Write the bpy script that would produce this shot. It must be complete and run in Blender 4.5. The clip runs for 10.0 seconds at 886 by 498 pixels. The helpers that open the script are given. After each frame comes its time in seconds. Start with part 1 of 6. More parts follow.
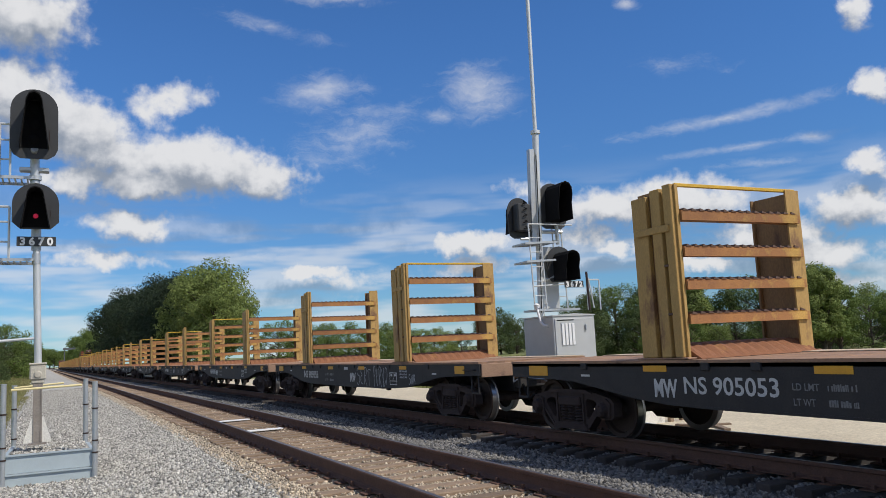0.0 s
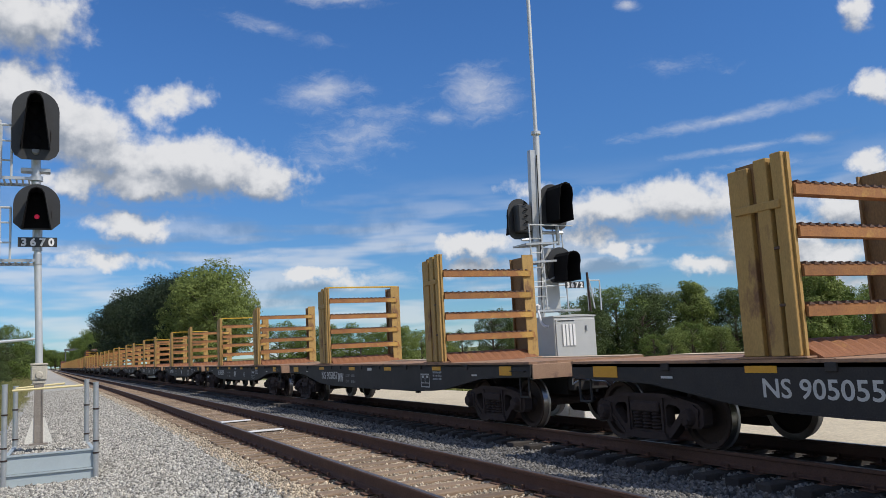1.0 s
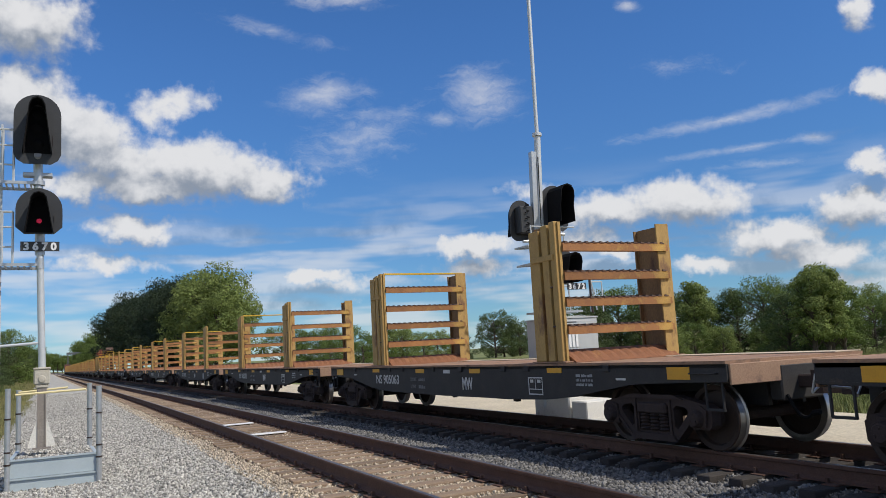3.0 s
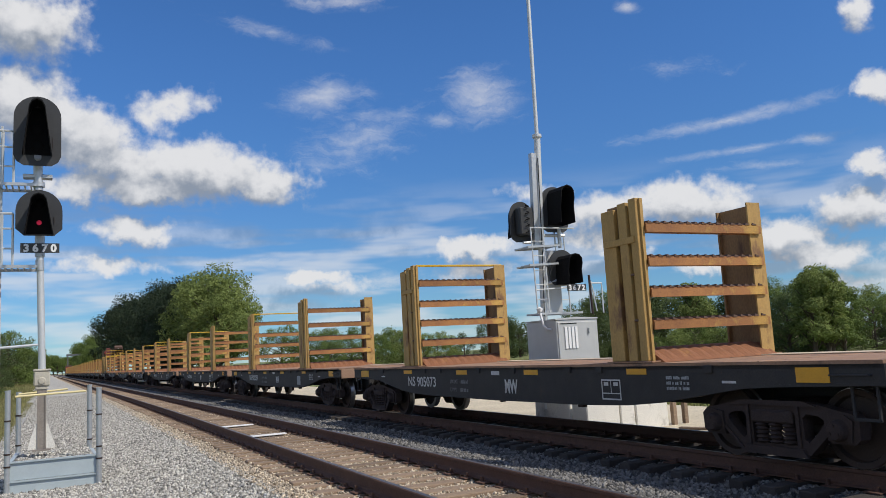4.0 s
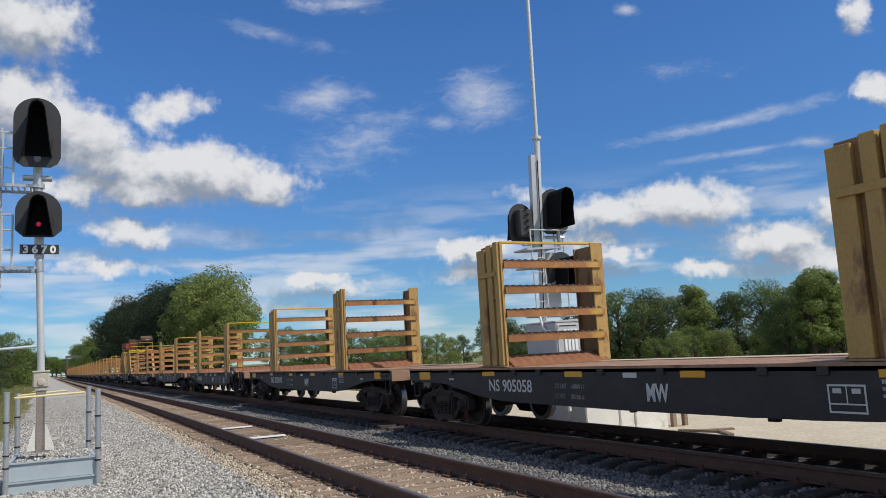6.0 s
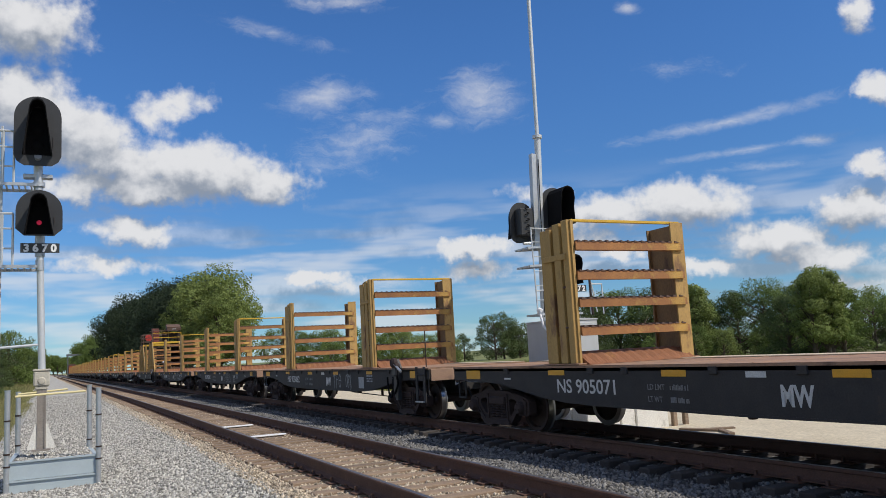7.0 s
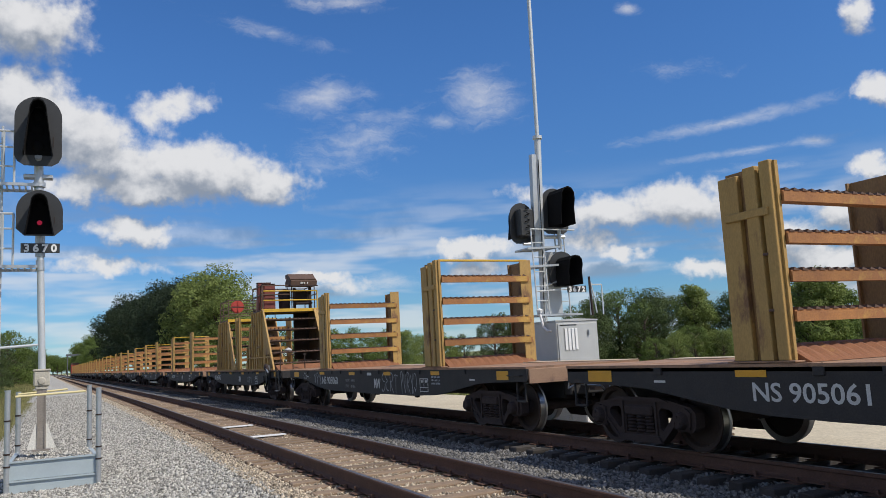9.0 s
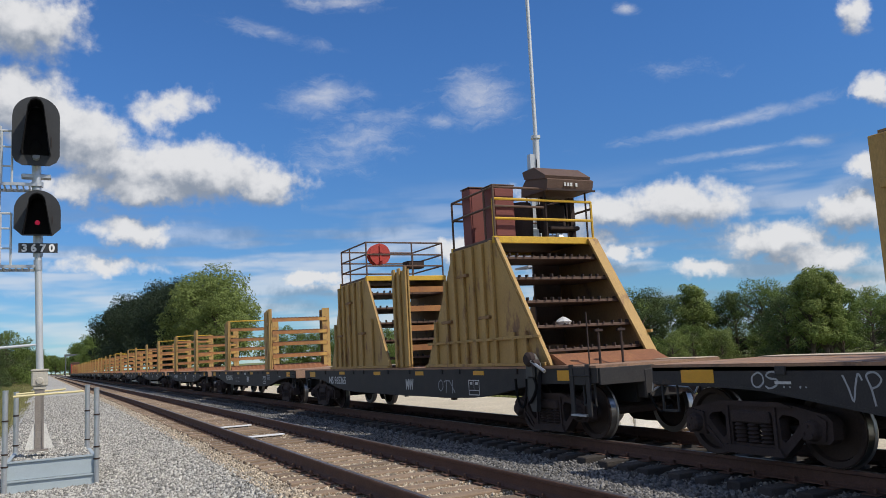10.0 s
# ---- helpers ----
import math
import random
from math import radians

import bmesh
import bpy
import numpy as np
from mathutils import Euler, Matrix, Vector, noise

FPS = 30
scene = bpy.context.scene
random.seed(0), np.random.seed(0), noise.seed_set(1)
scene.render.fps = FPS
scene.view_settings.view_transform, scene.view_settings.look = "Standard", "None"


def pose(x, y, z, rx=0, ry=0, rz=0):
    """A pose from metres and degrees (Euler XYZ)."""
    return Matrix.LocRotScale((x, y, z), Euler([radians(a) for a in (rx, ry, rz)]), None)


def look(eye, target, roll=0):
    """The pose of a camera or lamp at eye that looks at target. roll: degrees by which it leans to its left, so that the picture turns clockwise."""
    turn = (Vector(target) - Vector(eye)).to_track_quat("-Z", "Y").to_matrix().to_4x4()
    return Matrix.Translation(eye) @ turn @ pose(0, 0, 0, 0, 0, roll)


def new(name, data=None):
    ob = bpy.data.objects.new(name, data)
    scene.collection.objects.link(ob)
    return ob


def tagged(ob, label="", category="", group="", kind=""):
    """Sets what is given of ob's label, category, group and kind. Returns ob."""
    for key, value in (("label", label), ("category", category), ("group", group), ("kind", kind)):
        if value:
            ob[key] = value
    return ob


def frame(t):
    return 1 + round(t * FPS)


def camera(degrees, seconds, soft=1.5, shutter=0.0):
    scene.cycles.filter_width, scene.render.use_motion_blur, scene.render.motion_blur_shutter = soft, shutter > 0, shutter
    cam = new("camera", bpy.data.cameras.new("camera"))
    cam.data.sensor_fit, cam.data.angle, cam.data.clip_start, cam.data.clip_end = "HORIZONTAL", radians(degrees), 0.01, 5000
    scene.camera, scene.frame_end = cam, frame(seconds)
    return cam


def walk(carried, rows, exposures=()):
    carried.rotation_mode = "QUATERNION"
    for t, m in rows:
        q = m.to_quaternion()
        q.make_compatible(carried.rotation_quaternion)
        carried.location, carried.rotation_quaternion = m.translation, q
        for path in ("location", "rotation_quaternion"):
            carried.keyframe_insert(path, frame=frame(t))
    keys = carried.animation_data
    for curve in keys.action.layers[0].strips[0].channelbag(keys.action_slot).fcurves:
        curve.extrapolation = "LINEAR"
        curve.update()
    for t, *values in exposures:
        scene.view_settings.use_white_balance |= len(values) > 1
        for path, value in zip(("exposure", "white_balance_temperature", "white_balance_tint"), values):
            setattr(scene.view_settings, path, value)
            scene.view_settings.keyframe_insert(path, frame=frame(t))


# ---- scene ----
cam = camera(58.15, 10.0, soft=0.62, shutter=0.0)


def camera_pose(yaw, pitch, lean, x, y, z):
    """Yaw to the right of the track's line, pitch upwards, lean to the right, in degrees; then the eye."""
    a, b = radians(yaw), radians(pitch)
    way = Vector((math.sin(a) * math.cos(b), math.cos(a) * math.cos(b), math.sin(b)))
    return look((x, y, z), Vector((x, y, z)) + 10 * way, -lean)


CAMERA_ROWS = [
    (0.0, 25.950, 7.010, 2.910, -0.000, 0.000, 1.463),
    (0.5, 25.944, 7.060, 2.931, -0.010, 0.007, 1.452),
    (1.0, 25.878, 7.082, 2.906, 0.002, -0.016, 1.456),
    (1.5, 25.886, 7.090, 2.959, -0.007, -0.020, 1.456),
    (2.0, 25.839, 7.104, 3.056, -0.006, -0.004, 1.463),
    (2.5, 25.780, 7.161, 3.146, -0.004, -0.018, 1.461),
    (4.0, 25.780, 7.315, 3.228, -0.005, -0.016, 1.462),
    (4.5, 25.792, 7.404, 3.164, -0.006, -0.012, 1.463),
    (5.0, 25.854, 7.506, 3.108, -0.011, -0.007, 1.456),
    (5.5, 25.863, 7.494, 3.160, -0.010, -0.018, 1.457),
    (7.0, 25.769, 7.364, 3.131, -0.002, -0.012, 1.462),
    (7.5, 25.749, 7.384, 3.144, -0.008, -0.015, 1.458),
    (8.0, 25.734, 7.388, 3.197, -0.011, -0.016, 1.464),
    (8.5, 25.752, 7.403, 3.153, -0.008, -0.009, 1.463),
    (9.0, 25.780, 7.394, 3.061, -0.009, -0.019, 1.464),
    (9.5, 25.849, 7.385, 3.080, -0.010, -0.010, 1.463),
    (10.0, 25.889, 7.378, 3.097, -0.005, -0.018, 1.462)]
walk(cam, [(r[0], camera_pose(*r[1:])) for r in CAMERA_ROWS])

# ---- world, sun ----
SUN_FROM = Vector((0.55, -0.72, 1.00)).normalized()
sun_elev = math.asin(SUN_FROM.z)
sun_az = math.atan2(SUN_FROM.x, SUN_FROM.y)
world = bpy.data.worlds.new("world")
scene.world = world
world.use_nodes = True
wn, wl = world.node_tree.nodes, world.node_tree.links
wn.clear()
w_out = wn.new("ShaderNodeOutputWorld")
w_bg = wn.new("ShaderNodeBackground")
w_sky = wn.new("ShaderNodeTexSky")
w_sky.sky_type = "NISHITA"
w_sky.sun_disc = False
w_sky.sun_elevation = sun_elev
w_sky.sun_rotation = sun_az
w_sky.altitude = 200
w_sky.air_density = 1.0
w_sky.dust_density = 0.0
w_sky.ozone_density = 2.0
w_bg.inputs["Strength"].default_value = 0.086

# clouds: azimuth and elevation in degrees, half width, half height, tilt, density
CLOUDS = [
    (-2.13, 22.01, 4.33, 2.64, 6.9, 1.12),
    (-2.39, 16.97, 4.05, 2.93, -3.1, 1.12),
    (0.64, 15.60, 5.41, 2.63, -21.7, 1.12),
    (3.10, 13.70, 5.57, 2.08, -18.1, 1.06),
    (1.35, 11.97, 4.24, 1.24, 1.7, 0.90),
    (6.78, 17.59, 3.61, 1.27, 12.3, 0.75),
    (5.46, 16.60, 2.23, 0.97, -27.5, 0.60),
    (8.99, 13.28, 7.90, 2.24, -7.7, 1.18),
    (5.61, 12.08, 6.56, 1.44, 0.7, 1.12),
    (13.25, 12.51, 3.28, 1.68, -10.6, 1.01),
    (4.33, 9.30, 3.77, 1.10, 0.1, 0.90),
    (2.57, 10.63, 1.76, 0.60, -19.0, 0.40),
    (5.96, 9.30, 1.47, 0.69, -0.1, 0.60),
    (2.74, 6.97, 4.41, 0.75, -3.6, 0.75),
    (-1.61, 5.18, 2.94, 0.50, -0.9, 0.40),
    (16.62, 5.73, 3.08, 0.76, -2.3, 0.95),
    (18.19, 4.98, 4.83, 1.05, -2.6, 0.60),
    (11.94, 6.80, 5.86, 0.79, 2.3, 0.50),
    (21.83, 5.21, 2.85, 0.81, -2.9, 0.50),
    (28.07, 7.20, 3.60, 1.09, -3.5, 1.06),
    (28.18, 5.68, 4.27, 0.97, -3.5, 0.70),
    (43.14, 9.21, 5.10, 1.90, -6.3, 1.12),
    (37.91, 9.10, 5.79, 1.51, 0.7, 0.95),
    (33.22, 10.81, 2.84, 0.72, -4.6, 0.60),
    (38.45, 6.18, 1.93, 0.71, -4.6, 0.90),
    (36.17, 7.16, 4.72, 1.20, -4.6, 0.55),
    (48.67, 6.21, 4.33, 1.51, -6.1, 1.06),
    (53.38, 7.62, 3.17, 1.53, -7.5, 1.12),
    (54.78, 10.02, 1.56, 1.19, -9.0, 1.06),
    (44.04, 4.85, 2.81, 0.77, -5.0, 0.90),
    (51.09, 4.84, 5.04, 1.32, -5.9, 0.90),
    (55.35, 14.97, 1.26, 1.16, 8.5, 0.90),
    (52.55, 3.05, 3.81, 0.87, -5.1, 0.60),
    (54.95, 19.81, 1.30, 1.36, -33.4, 0.90),
    (40.32, 22.81, 1.04, 0.51, -8.3, 0.45),
    (17.48, 18.36, 3.9, 1.6, 7.3, 0.50),
    (29.17, 17.90, 3.6, 2.5, -4.2, 0.48),
    (19.00, 24.79, 4.65, 0.88, -0.6, 0.42),
    (20.24, 15.36, 6.23, 2.38, 18.0, 0.34),
    (26.14, 16.51, 2.09, 0.71, -3.2, 0.34),
    (46.45, 14.44, 9.61, 0.60, 4.5, 0.42),
    (47.70, 12.37, 6.67, 0.37, 1.5, 0.40),
    (51.57, 12.42, 1.52, 0.51, -9.3, 0.50),
    (48.64, 11.11, 5.88, 0.45, -4.2, 0.30),
    (43.45, 18.48, 3.44, 0.74, -8.8, 0.20),
    (13.94, 22.70, 6.17, 0.59, -11.2, 0.22),
]


def wmath(op, a, b=None, c=None, clamp=False):
    nd = wn.new("ShaderNodeMath")
    nd.operation, nd.use_clamp = op, clamp
    for i, v in enumerate((a, b, c)):
        if v is None:
            continue
        if isinstance(v, (int, float)):
            nd.inputs[i].default_value = v
        else:
            wl.new(v, nd.inputs[i])
    return nd.outputs[0]


def wnoise(vec, scale, detail, rough=0.6, colour=False):
    nd = wn.new("ShaderNodeTexNoise")
    nd.inputs["Scale"].default_value, nd.inputs["Detail"].default_value, nd.inputs["Roughness"].default_value = scale, detail, rough
    wl.new(vec, nd.inputs["Vector"])
    return nd.outputs[1 if colour else 0]


def wvec(op, a, b):
    nd = wn.new("ShaderNodeVectorMath")
    nd.operation = op
    for i, v in enumerate((a, b)):
        if v is None:
            continue
        if isinstance(v, tuple):
            nd.inputs[i].default_value = v
        else:
            wl.new(v, nd.inputs[i])
    return nd


w_tc = wn.new("ShaderNodeTexCoord")
w_sep = wn.new("ShaderNodeSeparateXYZ")
wl.new(w_tc.outputs["Generated"], w_sep.inputs[0])
w_com = wn.new("ShaderNodeCombineXYZ")
wl.new(wmath("MULTIPLY", wmath("ARCTAN2", w_sep.outputs[0], w_sep.outputs[1]), 57.2958), w_com.inputs[0])
wl.new(wmath("MULTIPLY", wmath("ARCSINE", w_sep.outputs[2]), 57.2958), w_com.inputs[1])
sky_pos = w_com.outputs[0]
# billows: the outline is pushed about at two scales
warp1 = wvec("MULTIPLY", wvec("SUBTRACT", wnoise(sky_pos, 0.45, 5, 0.6, True), (0.5, 0.5, 0.5)).outputs[0], (3.4, 2.2, 0.0)).outputs[0]
warped = wvec("ADD", sky_pos, warp1).outputs[0]


def cloud_density(pos, least, most):
    total = None
    for a, e, rx, ry, tilt, amp in [c for c in CLOUDS if least <= c[5] < most]:
        mp = wn.new("ShaderNodeMapping")
        mp.vector_type = "TEXTURE"
        mp.inputs["Location"].default_value = (a, e, 0)
        mp.inputs["Rotation"].default_value = (0, 0, radians(tilt))
        mp.inputs["Scale"].default_value = (rx, ry, 1)
        wl.new(pos, mp.inputs["Vector"])
        d = wmath("MULTIPLY_ADD", wvec("LENGTH", mp.outputs[0], None).outputs[1], -amp, amp * 1.05)
        total = d if total is None else wmath("SMOOTH_MAX", total, d, 0.12)
    return total


def smooth(fac, lo, hi):
    nd = wn.new("ShaderNodeMapRange")
    nd.interpolation_type = "SMOOTHSTEP"
    nd.inputs[1].default_value, nd.inputs[2].default_value = lo, hi
    wl.new(fac, nd.inputs[0])
    return nd.outputs[0]


puff = wmath("SUBTRACT", wnoise(sky_pos, 0.55, 7, 0.54), 0.5)
fluff = wmath("SUBTRACT", wnoise(sky_pos, 1.5, 6, 0.52), 0.5)
stretched = wvec("MULTIPLY", wvec("ADD", sky_pos, warp1).outputs[0], (0.30, 1.2, 1.0)).outputs[0]
streak = wmath("SUBTRACT", wnoise(stretched, 0.9, 8, 0.68), 0.5)
dens = cloud_density(warped, 0.55, 9)
dens_n = wmath("ADD", wmath("MULTIPLY_ADD", puff, 1.05, dens), wmath("MULTIPLY", fluff, 0.55))
cumulus = smooth(dens_n, -0.04, 0.66)
wisp = smooth(wmath("ADD", wmath("MULTIPLY_ADD", puff, 0.35, cloud_density(sky_pos, 0.0, 0.55)), wmath("MULTIPLY", streak, 0.75)), 0.0, 0.75)
mask = wmath("MAXIMUM", wmath("MULTIPLY", cumulus, 0.96), wmath("MULTIPLY", wisp, 0.68))
# thin veils low over the horizon
veil = wnoise(wvec("MULTIPLY", sky_pos, (0.10, 0.62, 1.0)).outputs[0], 1.0, 3, 0.5)
low_sky = smooth(wmath("MULTIPLY", wmath("ARCSINE", w_sep.outputs[2]), -57.2958), -13.0, -6.5)
mask = wmath("MAXIMUM", mask, wmath("MULTIPLY", wmath("MULTIPLY", smooth(veil, 0.42, 0.62), 0.55), low_sky))
# the same broken cumulus, unseen overhead and behind, added to brighten the shade
drift = wnoise(w_tc.outputs["Generated"], 2.6, 6, 0.55)
overhead = smooth(wmath("MULTIPLY", wmath("ARCSINE", w_sep.outputs[2]), 57.2958), 27.0, 33.0)
aside = smooth(wmath("ABSOLUTE", wmath("SUBTRACT", wmath("MULTIPLY", wmath("ARCTAN2", w_sep.outputs[0], w_sep.outputs[1]), 57.2958), 24.5)), 36.0, 44.0)
mask = wmath("MAXIMUM", mask, wmath("MULTIPLY", smooth(drift, 0.47, 0.62), wmath("MAXIMUM", overhead, aside)))
above = cloud_density(wvec("ADD", warped, (0.3, 1.3, 0.0)).outputs[0], 0.85, 9)
shade = smooth(wmath("MULTIPLY_ADD", fluff, -0.6, wmath("ADD", wmath("SUBTRACT", above, wmath("MULTIPLY", dens, 0.85)), wmath("MULTIPLY", puff, -1.5))), -0.58, 0.66)
tint = wn.new("ShaderNodeMix")
tint.data_type = "RGBA"
wl.new(shade, tint.inputs[0])
tint.inputs[6].default_value = (8.6, 8.6, 8.7, 1)
tint.inputs[7].default_value = (3.0, 3.45, 4.2, 1)
w_sat = wn.new("ShaderNodeMix")
w_sat.data_type, w_sat.blend_type = "RGBA", "MULTIPLY"
w_sat.inputs[0].default_value = 1.0
w_grade = wn.new("ShaderNodeMix")
w_grade.data_type = "RGBA"
wl.new(smooth(wmath("MULTIPLY", wmath("ARCSINE", w_sep.outputs[2]), 57.2958), 2.0, 24.0), w_grade.inputs[0])
w_grade.inputs[6].default_value = (0.43, 0.72, 1.06, 1)
w_grade.inputs[7].default_value = (0.50, 0.90, 1.39, 1)
wl.new(w_grade.outputs[2], w_sat.inputs[7])
wl.new(w_sky.outputs[0], w_sat.inputs[6])
w_mix = wn.new("ShaderNodeMix")
w_mix.data_type = "RGBA"
wl.new(mask, w_mix.inputs[0])
wl.new(w_sat.outputs[2], w_mix.inputs[6])
wl.new(tint.outputs[2], w_mix.inputs[7])
wl.new(w_mix.outputs[2], w_bg.inputs["Color"])
wl.new(w_bg.outputs[0], w_out.inputs["Surface"])

sun_data = bpy.data.lights.new("sun", "SUN")
sun_data.energy = 3.5
sun_data.angle = radians(0.53)
sun_data.color = (1.0, 0.93, 0.82)
sun = new("sun", sun_data)
sun.matrix_world = look(SUN_FROM * 100, (0, 0, 0))
scene.view_settings.exposure = 0.06


# ---- materials ----
def material(name, base, rough=0.8, metal=0.0, second=None, scale=6.0, detail=8.0, fine=60.0, bump=0.3, amount=0.6,
             third=None, third_scale=1.2, third_at=0.6, spread=0.0, distance=0.01, stretch=(1, 1, 1), grainy=0.5):
    """Base colour broken up by two noises (patches and grain), an optional third stain, and a fine bump."""
    m = bpy.data.materials.new(name)
    m.use_nodes = True
    n, l = m.node_tree.nodes, m.node_tree.links
    b = n["Principled BSDF"]
    b.inputs["Roughness"].default_value, b.inputs["Metallic"].default_value = rough, metal
    tc = n.new("ShaderNodeTexCoord")
    mp = n.new("ShaderNodeMapping")
    mp.inputs["Scale"].default_value = stretch
    l.new(tc.outputs["Object"], mp.inputs["Vector"])
    second = second or tuple(0.6 * c for c in base)

    def noise_node(sc, dt):
        t = n.new("ShaderNodeTexNoise")
        t.inputs["Scale"].default_value, t.inputs["Detail"].default_value, t.inputs["Roughness"].default_value = sc, dt, 0.65
        l.new(mp.outputs[0], t.inputs["Vector"])
        return t

    def blend(fac, a, c):
        x = n.new("ShaderNodeMix")
        x.data_type = "RGBA"
        l.new(fac, x.inputs[0])
        for sock, v in ((x.inputs[6], a), (x.inputs[7], c)):
            if isinstance(v, tuple):
                sock.default_value = (*v, 1)
            else:
                l.new(v, sock)
        return x.outputs[2]

    def ramp(fac, lo, hi):
        x = n.new("ShaderNodeMapRange")
        x.inputs[1].default_value, x.inputs[2].default_value = lo, hi
        l.new(fac, x.inputs[0])
        return x.outputs[0]

    big, small = noise_node(scale, detail), noise_node(fine, 4)
    col = blend(ramp(big.outputs[0], 0.5 - amount / 2, 0.5 + amount / 2), base, second)
    if third:
        col = blend(ramp(noise_node(third_scale, 6).outputs[0], third_at, third_at + 0.12), col, third)
    grain = n.new("ShaderNodeHueSaturation")
    l.new(ramp(small.outputs[0], 0.2, 0.8), grain.inputs["Value"])
    mul = n.new("ShaderNodeMath")
    mul.operation = "MULTIPLY_ADD"
    mul.inputs[1].default_value, mul.inputs[2].default_value = grainy, 1 - grainy / 2
    l.new(ramp(small.outputs[0], 0.25, 0.75), mul.inputs[0])
    value = mul.outputs[0]
    if spread:
        info = n.new("ShaderNodeObjectInfo")
        geo = n.new("ShaderNodeNewGeometry")
        add = n.new("ShaderNodeMath")
        add.operation = "ADD"
        l.new(info.outputs["Random"], add.inputs[0])
        l.new(geo.outputs["Random Per Island"], add.inputs[1])
        wrap = n.new("ShaderNodeMath")
        wrap.operation = "FRACT"
        l.new(add.outputs[0], wrap.inputs[0])
        sp = n.new("ShaderNodeMath")
        sp.operation = "MULTIPLY_ADD"
        sp.inputs[1].default_value, sp.inputs[2].default_value = 2 * spread, 1 - spread
        l.new(wrap.outputs[0], sp.inputs[0])
        both = n.new("ShaderNodeMath")
        both.operation = "MULTIPLY"
        l.new(value, both.inputs[0])
        l.new(sp.outputs[0], both.inputs[1])
        value = both.outputs[0]
    l.new(value, grain.inputs["Value"])
    l.new(col, grain.inputs["Color"])
    l.new(grain.outputs[0], b.inputs["Base Color"])
    if bump:
        bp = n.new("ShaderNodeBump")
        bp.inputs["Strength"].default_value, bp.inputs["Distance"].default_value = bump, distance
        l.new(small.outputs[0], bp.inputs["Height"])
        l.new(bp.outputs[0], b.inputs["Normal"])
    return m


def glow(name, colour, strength):
    m = bpy.data.materials.new(name)
    m.use_nodes = True
    b = m.node_tree.nodes["Principled BSDF"]
    b.inputs["Base Color"].default_value = (*colour, 1)
    b.inputs["Emission Color"].default_value = (*colour, 1)
    b.inputs["Emission Strength"].default_value = strength
    return m


M_GALV = material("galvanized_steel", (0.52, 0.54, 0.55), 0.45, 0.6, (0.40, 0.42, 0.44), 9, fine=40, bump=0.1, grainy=0.20)
M_ALU = material("silver_paint", (0.62, 0.64, 0.65), 0.5, 0.3, (0.5, 0.52, 0.53), 3, fine=50, bump=0.08, grainy=0.15)
M_CABINET = material("brushed_aluminium", (0.52, 0.53, 0.53), 0.5, 0.3, (0.44, 0.445, 0.445), 2, fine=70, bump=0.05, grainy=0.12)
M_BLACK = material("black_paint", (0.022, 0.023, 0.025), 0.5, 0, (0.035, 0.036, 0.038), 4, fine=60, bump=0.1, grainy=0.30)
M_DARK = material("hood_black", (0.005, 0.005, 0.006), 0.9, 0, (0.008, 0.008, 0.009), 5, fine=60, bump=0.1)
M_CAR = material("weathered_black_car_paint", (0.034, 0.033, 0.034), 0.62, 0, (0.054, 0.050, 0.048), 3.0, fine=45, bump=0.15, third=(0.085, 0.06, 0.045), third_scale=2.2, third_at=0.62, grainy=0.35)
M_TRUCK = material("grimy_cast_steel", (0.064, 0.046, 0.041), 0.85, 0.0, (0.038, 0.028, 0.026), 5, fine=60, bump=0.3)
M_WHEEL = material("rusty_wheel_steel", (0.052, 0.038, 0.033), 0.6, 0.2, (0.06, 0.042, 0.034), 6, fine=60, bump=0.2)
M_TREAD = material("polished_tread", (0.34, 0.33, 0.33), 0.38, 1.0, (0.4, 0.4, 0.4), 6, fine=90, bump=0.05)
M_DECK = material("rusty_deck", (0.37, 0.225, 0.14), 0.85, 0, (0.24, 0.14, 0.09), 2.5, fine=40, bump=0.4, third=(0.13, 0.085, 0.06), third_scale=1.6, third_at=0.56)
M_DECKPALE = material("pale_deck_edge", (0.62, 0.52, 0.38), 0.85, 0, (0.44, 0.34, 0.24), 2.5, fine=40, bump=0.3)
M_RUST = material("rusted_steel", (0.30, 0.125, 0.055), 0.8, 0.1, (0.19, 0.08, 0.04), 4, fine=50, bump=0.35, third=(0.36, 0.19, 0.06), third_scale=3)
M_OCHRE = material("faded_ochre_paint", (0.47, 0.30, 0.098), 0.7, 0, (0.35, 0.21, 0.068), 2.6, fine=50, bump=0.15, third=(0.20, 0.105, 0.05), third_scale=3.2, third_at=0.55, stretch=(1, 1, 0.45), grainy=0.36)
M_BEAM = material("rust_stained_yellow_beam", (0.40, 0.185, 0.055), 0.75, 0, (0.21, 0.088, 0.04), 3.5, fine=50, bump=0.25, third=(0.47, 0.28, 0.07), third_scale=1.7, third_at=0.56, spread=0.18)
M_YELLOW = material("yellow_reflective", (0.72, 0.36, 0.015), 0.5, 0, (0.6, 0.29, 0.015), 6, fine=60, bump=0.05, grainy=0.20)
M_SAFETY = material("yellow_rail_paint", (0.66, 0.42, 0.03), 0.55, 0, (0.5, 0.28, 0.03), 5, fine=60, bump=0.1)
M_WHITE = material("white_stencil", (0.62, 0.62, 0.60), 0.7, 0, (0.45, 0.45, 0.44), 14, fine=70, bump=0, grainy=0.30)
M_SPRAY = material("pale_spray_paint", (0.42, 0.44, 0.45), 0.7, 0, (0.24, 0.25, 0.26), 9, fine=70, bump=0, grainy=0.4)
M_FADED = material("faded_stencil", (0.24, 0.24, 0.24), 0.7, 0, (0.12, 0.12, 0.12), 20, fine=70, bump=0)
